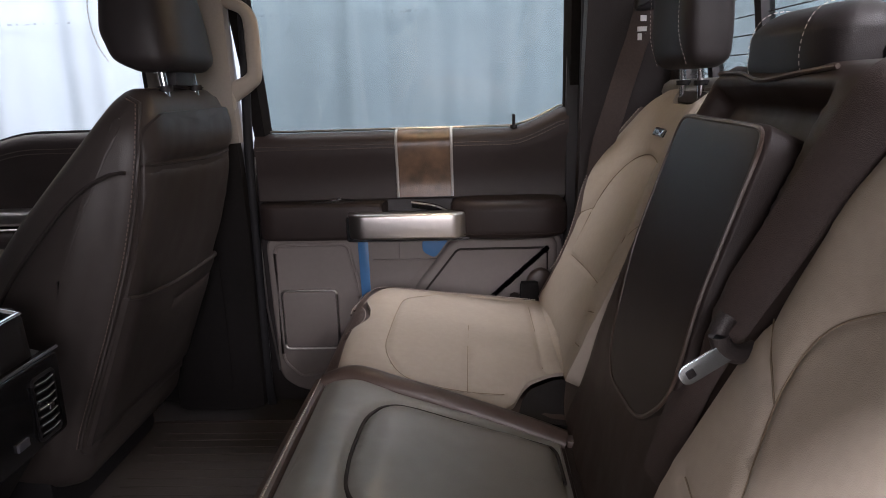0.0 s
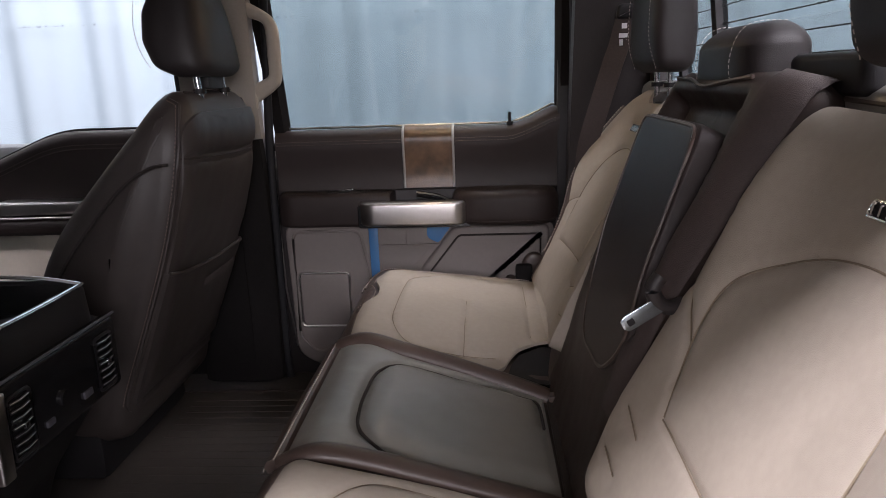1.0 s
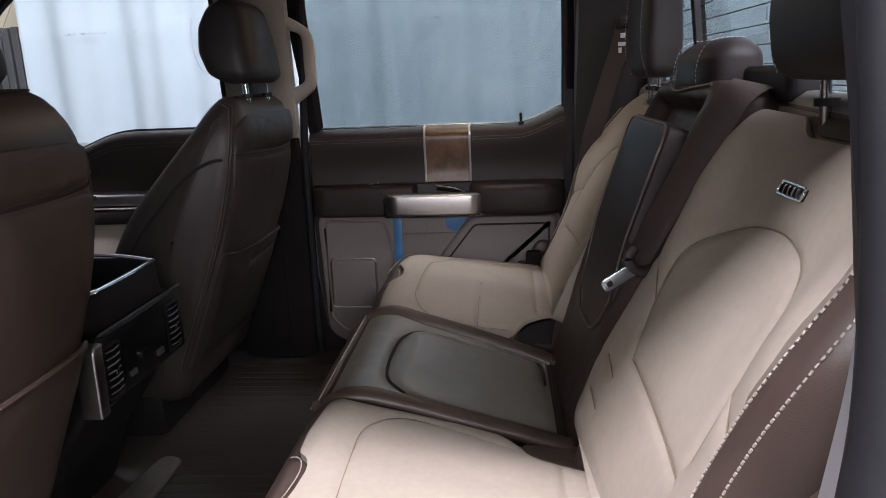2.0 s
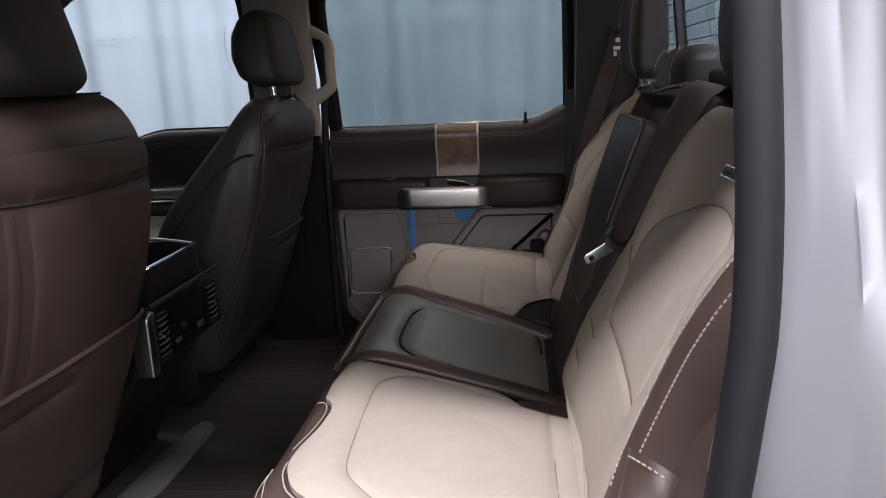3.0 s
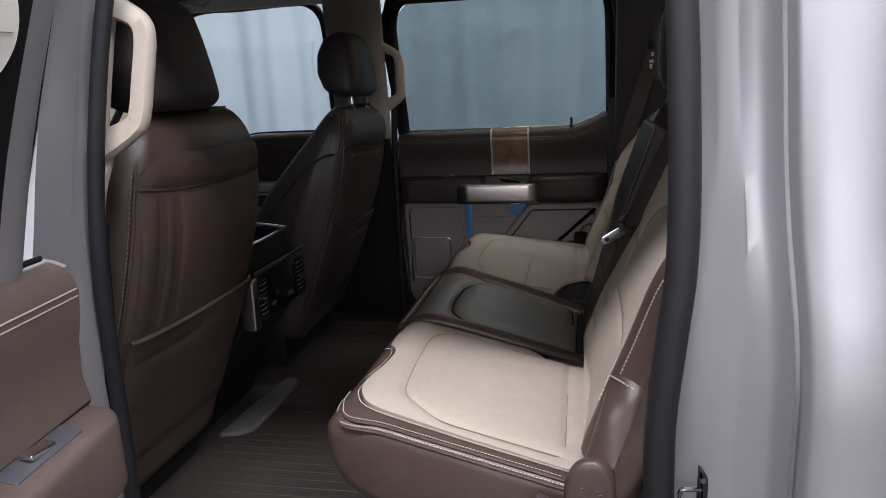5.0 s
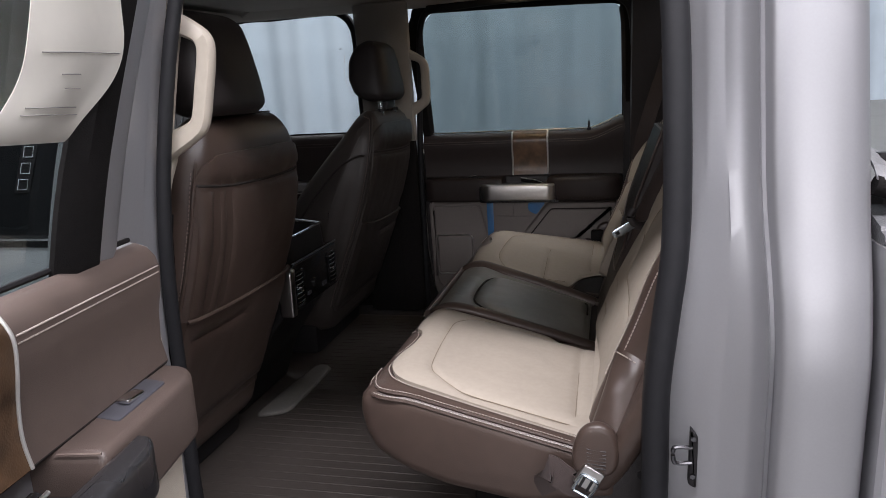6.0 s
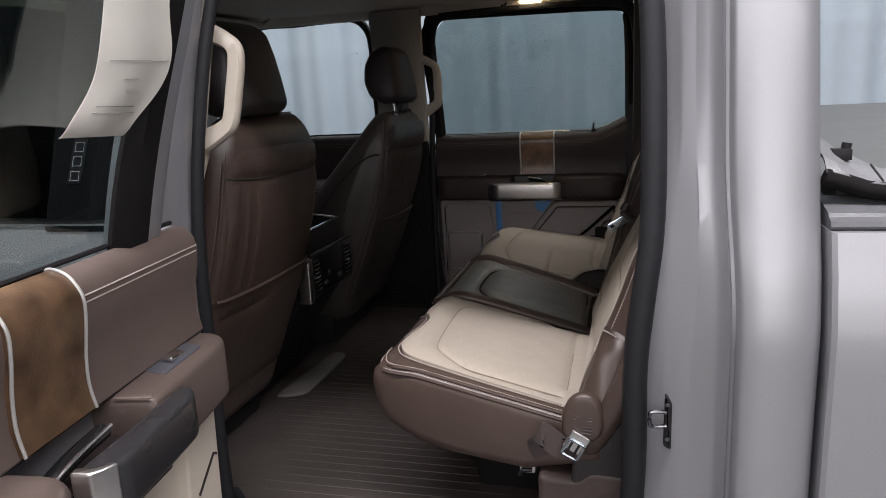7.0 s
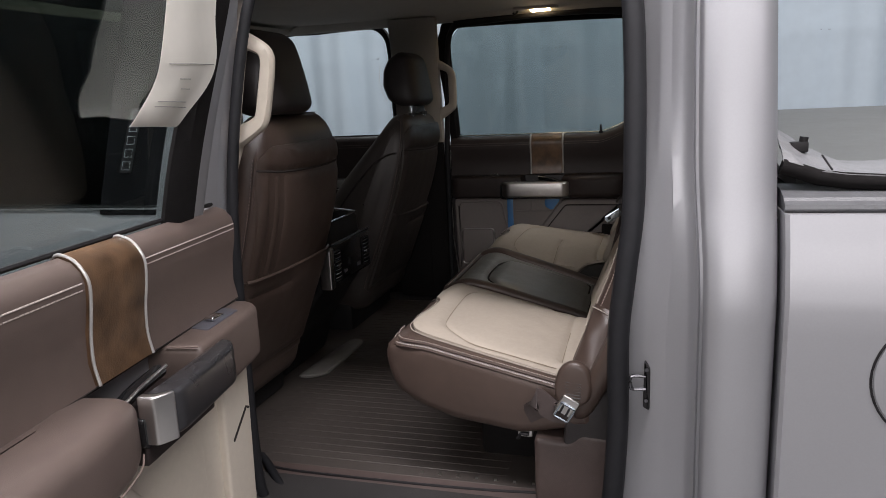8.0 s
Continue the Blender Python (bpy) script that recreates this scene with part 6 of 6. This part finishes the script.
    # piping and thread along both rear edges
    for y in (y0 + 0.013, y1 - 0.013):
        edge = [(rear_x(z) + swell(y) + 0.0035, pinch(y, z), z) for z in np.linspace(1.02, 1.63, 22)]
        edge += [(-0.462, pinch(y, 1.65), 1.650), (-0.490, pinch(y + (0.018 if y < 0.5 else -0.018), 1.66), 1.660)]
        part("piping", tube(edge, 0.0042, 7), hide, t)
        out = side(0.008) - side(0)
        part("stitching", stitches([(p[0] - 0.005, p[1] - (out if y < 0.5 else -out) * 0.5, p[2]) for p in edge], 0.005, 0.0035, 0.0011), TWINE, t, "thread along the piping", "stuff")
    # sewn arc on the inner side panel
    arc_line = smooth_line([(-0.470, 1.538), (-0.500, 1.534), (-0.55, 1.507), (-0.606, 1.456), (-0.701, 1.345), (-0.760, 1.24)], 6)
    # dark line also carries the shade along this sewn arc
    part("side_seam", tube([(x, side(y1 + (0.008 if k < 4 else 0.014)), z) for k, (x, z) in enumerate(arc_line)], 0.0036, 6), SEAM, t)
    part("top_panel_seam", tube([(-0.4695, side(y), 1.6745 + lift) for y in np.linspace(0.36, 0.64, 12)], 0.0018, 6), FOLD, t)
    # cushion and base
    part("cushion", pad(rounded([(-1.34, 1.03), (-1.36, 1.10), (-1.32, 1.16), (-0.80, 1.12), (-0.72, 1.08), (-0.72, 0.96), (-1.30, 0.98)], 0.04), y0, y1, 0.05, lambda a, b, h: (a, side(h), b), 0.01), hide, t, "leather seat cushion")
    part("seat_base", box(-1.25, -0.70, min(side(0.30), side(0.74)), max(side(0.30), side(0.74)), 0.842, 0.965, 0.02), BLACK, t, "black seat base")
    for y in (0.33, 0.70):
        part("track", box(-1.25, -0.72, min(side(y - 0.02), side(y + 0.02)), max(side(y - 0.02), side(y + 0.02)), 0.842, 0.875, 0.006), BLACK, t, "black seat track")
    # headrest
    rows = [(1.704, -0.520, -0.424, 0.368, 0.618), (1.73, -0.556, -0.418, 0.358, 0.628), (1.78, -0.577, -0.424, 0.362, 0.624), (1.84, -0.575, -0.434, 0.374, 0.610), (1.88, -0.553, -0.446, 0.384, 0.600), (1.905, -0.525, -0.462, 0.396, 0.588)]
    bm = soft_body(rows, 0.026, power=3.2)
    for v in bm.verts:
        v.co.y = side(v.co.y + shift)
    hr = part("headrest", bm, HEAD, t, "dark leather headrest", sharp=80)
    part("stitching", stitches([(x, side(0.605 + shift), z) for x, z in smooth_line([(-0.548, 1.725), (-0.566, 1.76), (-0.574, 1.81), (-0.568, 1.86)], 6)], 0.005, 0.004, 0.0011), THREAD, hr, "thread along the side", "stuff")
    px = -0.482 if near else -0.462
    for y in (0.423, 0.571):
        part("post", tube([(px, side(y), 1.655 + lift), (px - 0.006, side(y), 1.72)], 0.0075, 10), CHROME, t, "chrome headrest post")
        part("collar", tube([(px, side(y), 1.668 + lift), (px - 0.001, side(y), 1.679 + lift)], 0.014, 12), BLACK, t, "black post collar")
    part("post_cover", box(px - 0.023, px + 0.012, min(side(0.450), side(0.545)), max(side(0.450), side(0.545)), 1.678 + lift, 1.72, 0.006), BLACK, t, "dark bridge between the posts")
    return t


front_seat(near_side, "brown leather front seat with map pocket and headrest", -0.050)
front_seat(far_side, "front seat with map pocket and headrest, leather darkened for shade")


def front_belt(side):
    t = thing("front_seat_belt", (-0.55, side(0.22), 1.0), "front seat belt hanging on the door pillar, darkened for shade", "seat belt", "front seat belts")
    line = smooth_line([(-0.575, 0.245, 1.86), (-0.565, 0.240, 1.75), (-0.560, 0.225, 1.6), (-0.555, 0.218, 1.4), (-0.55, 0.215, 1.1), (-0.55, 0.212, 0.90)], 6)
    # matt black webbing: the pillar's shade is put into the belt colour
    part("webbing", ribbon([(x, side(y), z) for x, y, z in line], 0.047, 0.002, (1, 0, 0)), MATT, t)
    part("guide", pad(rounded([(-0.605, 1.84), (-0.545, 1.84), (-0.550, 1.885), (-0.60, 1.885)], 0.012), 0.0, 0.022, 0.007, lambda a, b, h: (a, side(0.228 + h), b)), BLACK, t, "black shoulder guide")
    return t


front_belt(near_side)
front_belt(far_side)

# ---- centre console ----
con = thing("centre_console", (-0.75, 0.96, FLOOR), "dark centre console with rear air vents and cup holder", "console")
body = rounded([(-1.25, 0.842), (-0.740, 0.842), (-0.690, 0.98), (-0.590, 1.12), (-0.552, 1.165), (-0.542, 1.278), (-0.560, 1.290), (-0.60, 1.292), (-1.25, 1.292)], 0.012)
part("body", pad(body, 0.795, 1.125, 0.018, lambda a, b, h: (a, h, b)), BLACK, con)
part("rear_bezel", pad(rounded([(0.786, 1.165), (0.786, 1.296), (1.100, 1.296), (1.100, 1.165)], 0.012), 0.0, 0.022, 0.006, lambda a, b, h: (-0.547 + h, a, b)), GLOSS, con, "gloss black rear panel")
part("side_strip", pad(rounded([(0.758, 1.160), (0.760, 1.278), (0.768, 1.288), (0.792, 1.288), (0.790, 1.275), (0.786, 1.160)], 0.006), 0.0, 0.038, 0.005, lambda a, b, h: (-0.556 + h, a, b)), SATIN, con, "satin metal side strip")
part("top_strip", tube([(-0.524, 0.79, 1.299), (-0.524, 1.098, 1.299)], 0.0024, 6), DULL, con, "thin grey strip over the vents")
for y0 in (0.794, 1.026):
    v = part("air_vent", tube([(-0.5235, a, b) for a, b in rounded([(y0, 1.178), (y0, 1.272), (y0 + 0.052, 1.272), (y0 + 0.052, 1.178)], 0.008, 3)], 0.003, 6, True), BLACK, con, "black air vent")
    for k in range(7):
        z = 1.188 + 0.0125 * k
        part("slat", tube([(-0.5225, y0 + 0.005, z), (-0.5195, y0 + 0.026, z), (-0.5225, y0 + 0.047, z)], 0.0022, 6), BLACK, v, "black vent slat")
        part("slat_edge", tube([(-0.5207, y0 + 0.005, z + 0.001), (-0.5177, y0 + 0.026, z + 0.001), (-0.5207, y0 + 0.047, z + 0.001)], 0.0007, 5), SATIN, v, "thin bright slat edge")
    part("vent_knob", box(-0.524, -0.514, y0 + 0.021, y0 + 0.031, 1.219, 1.229, 0.002), CHROME, v, "bright vent knob")
part("socket", tube([(-0.526, 0.925, 1.215), (-0.520, 0.925, 1.215)], 0.013, 16, up=(0, 0, 1)), GLOSS, con, "power socket")
part("port", box(-0.526, -0.5215, 0.975, 1.000, 1.188, 1.200, 0.001), DULL, con, "small charging port")
part("port", box(-0.526, -0.5215, 0.872, 0.892, 1.190, 1.200, 0.001), DULL, con, "small charging port")
rim_out = rounded([(-0.90, 0.795), (-0.585, 0.795), (-0.548, 0.835), (-0.552, 1.085), (-0.585, 1.120), (-0.90, 1.120)], 0.022)
rim_in = inset(rim_out, 0.020)
bm = bmesh.new()
loops = [[bm.verts.new((a + dx, b, z)) for a, b in line] for line, z, dx in ((rim_out, 1.270, 0.0), (rim_out, 1.345, -0.006), (inset(rim_out, 0.006), 1.356, -0.006), (inset(rim_out, 0.014), 1.356, -0.006), (rim_in, 1.350, -0.006), (rim_in, 1.296, -0.004))]
for lo, hi in zip(loops, loops[1:]):
    for k in range(len(lo)):
        bm.faces.new((lo[k], lo[(k + 1) % len(lo)], hi[(k + 1) % len(lo)], hi[k]))
holder = part("cup_holder", bm, BLACK, con, "black cup holder wall")
for y in (0.885, 1.030):
    part("cup_ring", tube([(-0.655 + 0.050 * math.cos(a), y + 0.050 * math.sin(a), 1.297) for a in (2 * math.pi * k / 28 for k in range(28))], 0.006, 6, True), DULL, holder, "raised grey cup ring")
part("holder_rim", tube(smooth_line([(-0.80, 0.798, 1.366), (-0.60, 0.798, 1.364), (-0.562, 0.812, 1.361), (-0.552, 0.845, 1.360)], 5), 0.007, 8, flat=0.6), CHROME, holder, "bright metal rim")
part("holder_rim", tube(smooth_line([(-0.552, 0.845, 1.360), (-0.553, 0.95, 1.359), (-0.560, 1.075, 1.358)], 5), 0.005, 8, flat=0.6), CHROME, holder, "bright metal rim")
part("holder_rim", tube(smooth_line([(-0.560, 1.075, 1.358), (-0.66, 1.105, 1.362), (-0.80, 1.108, 1.366)], 5), 0.006, 8, flat=0.6), CHROME, holder, "bright metal rim")

# ---- dome lamp and paper ----
dome = thing("dome_lamp", (0.0, 1.70, 2.03), "lit warm dome lamp on the roof rail", "lamp")
part("housing", pad(rounded([(-0.10, 1.665), (0.07, 1.665), (0.07, 1.74), (-0.10, 1.74)], 0.015), 2.070, 2.046, 0.006, lambda a, b, h: (a, b, h)), CREAM, dome)
part("lens", pad(rounded([(-0.035, 1.68), (0.04, 1.68), (0.04, 1.725), (-0.035, 1.725)], 0.008), 2.048, 2.040, 0.002, lambda a, b, h: (a, b, h)), LAMP, dome, "glowing warm lens")
part("hook", tube(smooth_line([(-0.085, 1.70, 2.048), (-0.095, 1.70, 2.033), (-0.105, 1.70, 2.040)], 4), 0.004, 6), BLACK, dome, "small black hook")

sheet = thing("paper_sheet", (-0.460, -0.009, 1.65), "cream printed paper sheet hung inside the door window", "paper")
bm = bmesh.new()
rows = []
edge_l = smooth_line([(-0.080, 1.705), (-0.088, 1.724), (-0.117, 1.760), (-0.130, 1.795), (-0.150, 1.860), (-0.165, 1.930), (-0.170, 2.00)], 5)
edge_r = smooth_line([(-0.208, 1.700), (-0.222, 1.720), (-0.280, 1.762), (-0.302, 1.802), (-0.300, 1.860), (-0.314, 1.930), (-0.320, 2.00)], 5)
edge_l, edge_r = ([np.array((x + 0.022 + 0.10 * (z - 1.70), z)) for x, z in e] for e in (edge_l, edge_r))
for k, (l, r) in enumerate(zip(edge_l, edge_r)):
    u = k / (len(edge_l) - 1)
    rows.append([bm.verts.new((l[0] + (r[0] - l[0]) * j / 10, 0.170 + 0.066 * u + 0.006 * math.sin(u * 5) * (1 - u) + 0.006 * math.sin(j * 0.5), l[1] + (r[1] - l[1]) * j / 10)) for j in range(11)])
for lo, hi in zip(rows, rows[1:]):
    for j in range(10):
        bm.faces.new((lo[j], lo[j + 1], hi[j + 1], hi[j]))
geom = bmesh.ops.extrude_face_region(bm, geom=list(bm.faces))["geom"]
bmesh.ops.translate(bm, verts=[g for g in geom if isinstance(g, bmesh.types.BMVert)], vec=(0, -0.0006, 0))
part("leaf", bm, PAPER, sheet)


def on_paper(u, w):
    k = u * (len(edge_l) - 1)
    i = min(int(k), len(edge_l) - 2)
    l = edge_l[i] + (edge_l[i + 1] - edge_l[i]) * (k - i)
    r = edge_r[i] + (edge_r[i + 1] - edge_r[i]) * (k - i)
    j = w * 10
    return (l[0] + (r[0] - l[0]) * w, 0.1712 + 0.066 * u + 0.006 * math.sin(u * 5) * (1 - u) + 0.006 * math.sin(j * 0.5), l[1] + (r[1] - l[1]) * w)


for u, w0, w1 in ((0.20, 0.15, 0.85), (0.23, 0.15, 0.75), (0.46, 0.1, 0.95), (0.30, 0.4, 0.6), (0.36, 0.3, 0.5)):
    part("print_line", tube([on_paper(u, w0 + (w1 - w0) * k / 8) for k in range(9)], 0.0006, 4), INK, sheet)
sheet.rotation_euler = (0, 0, radians(-83))
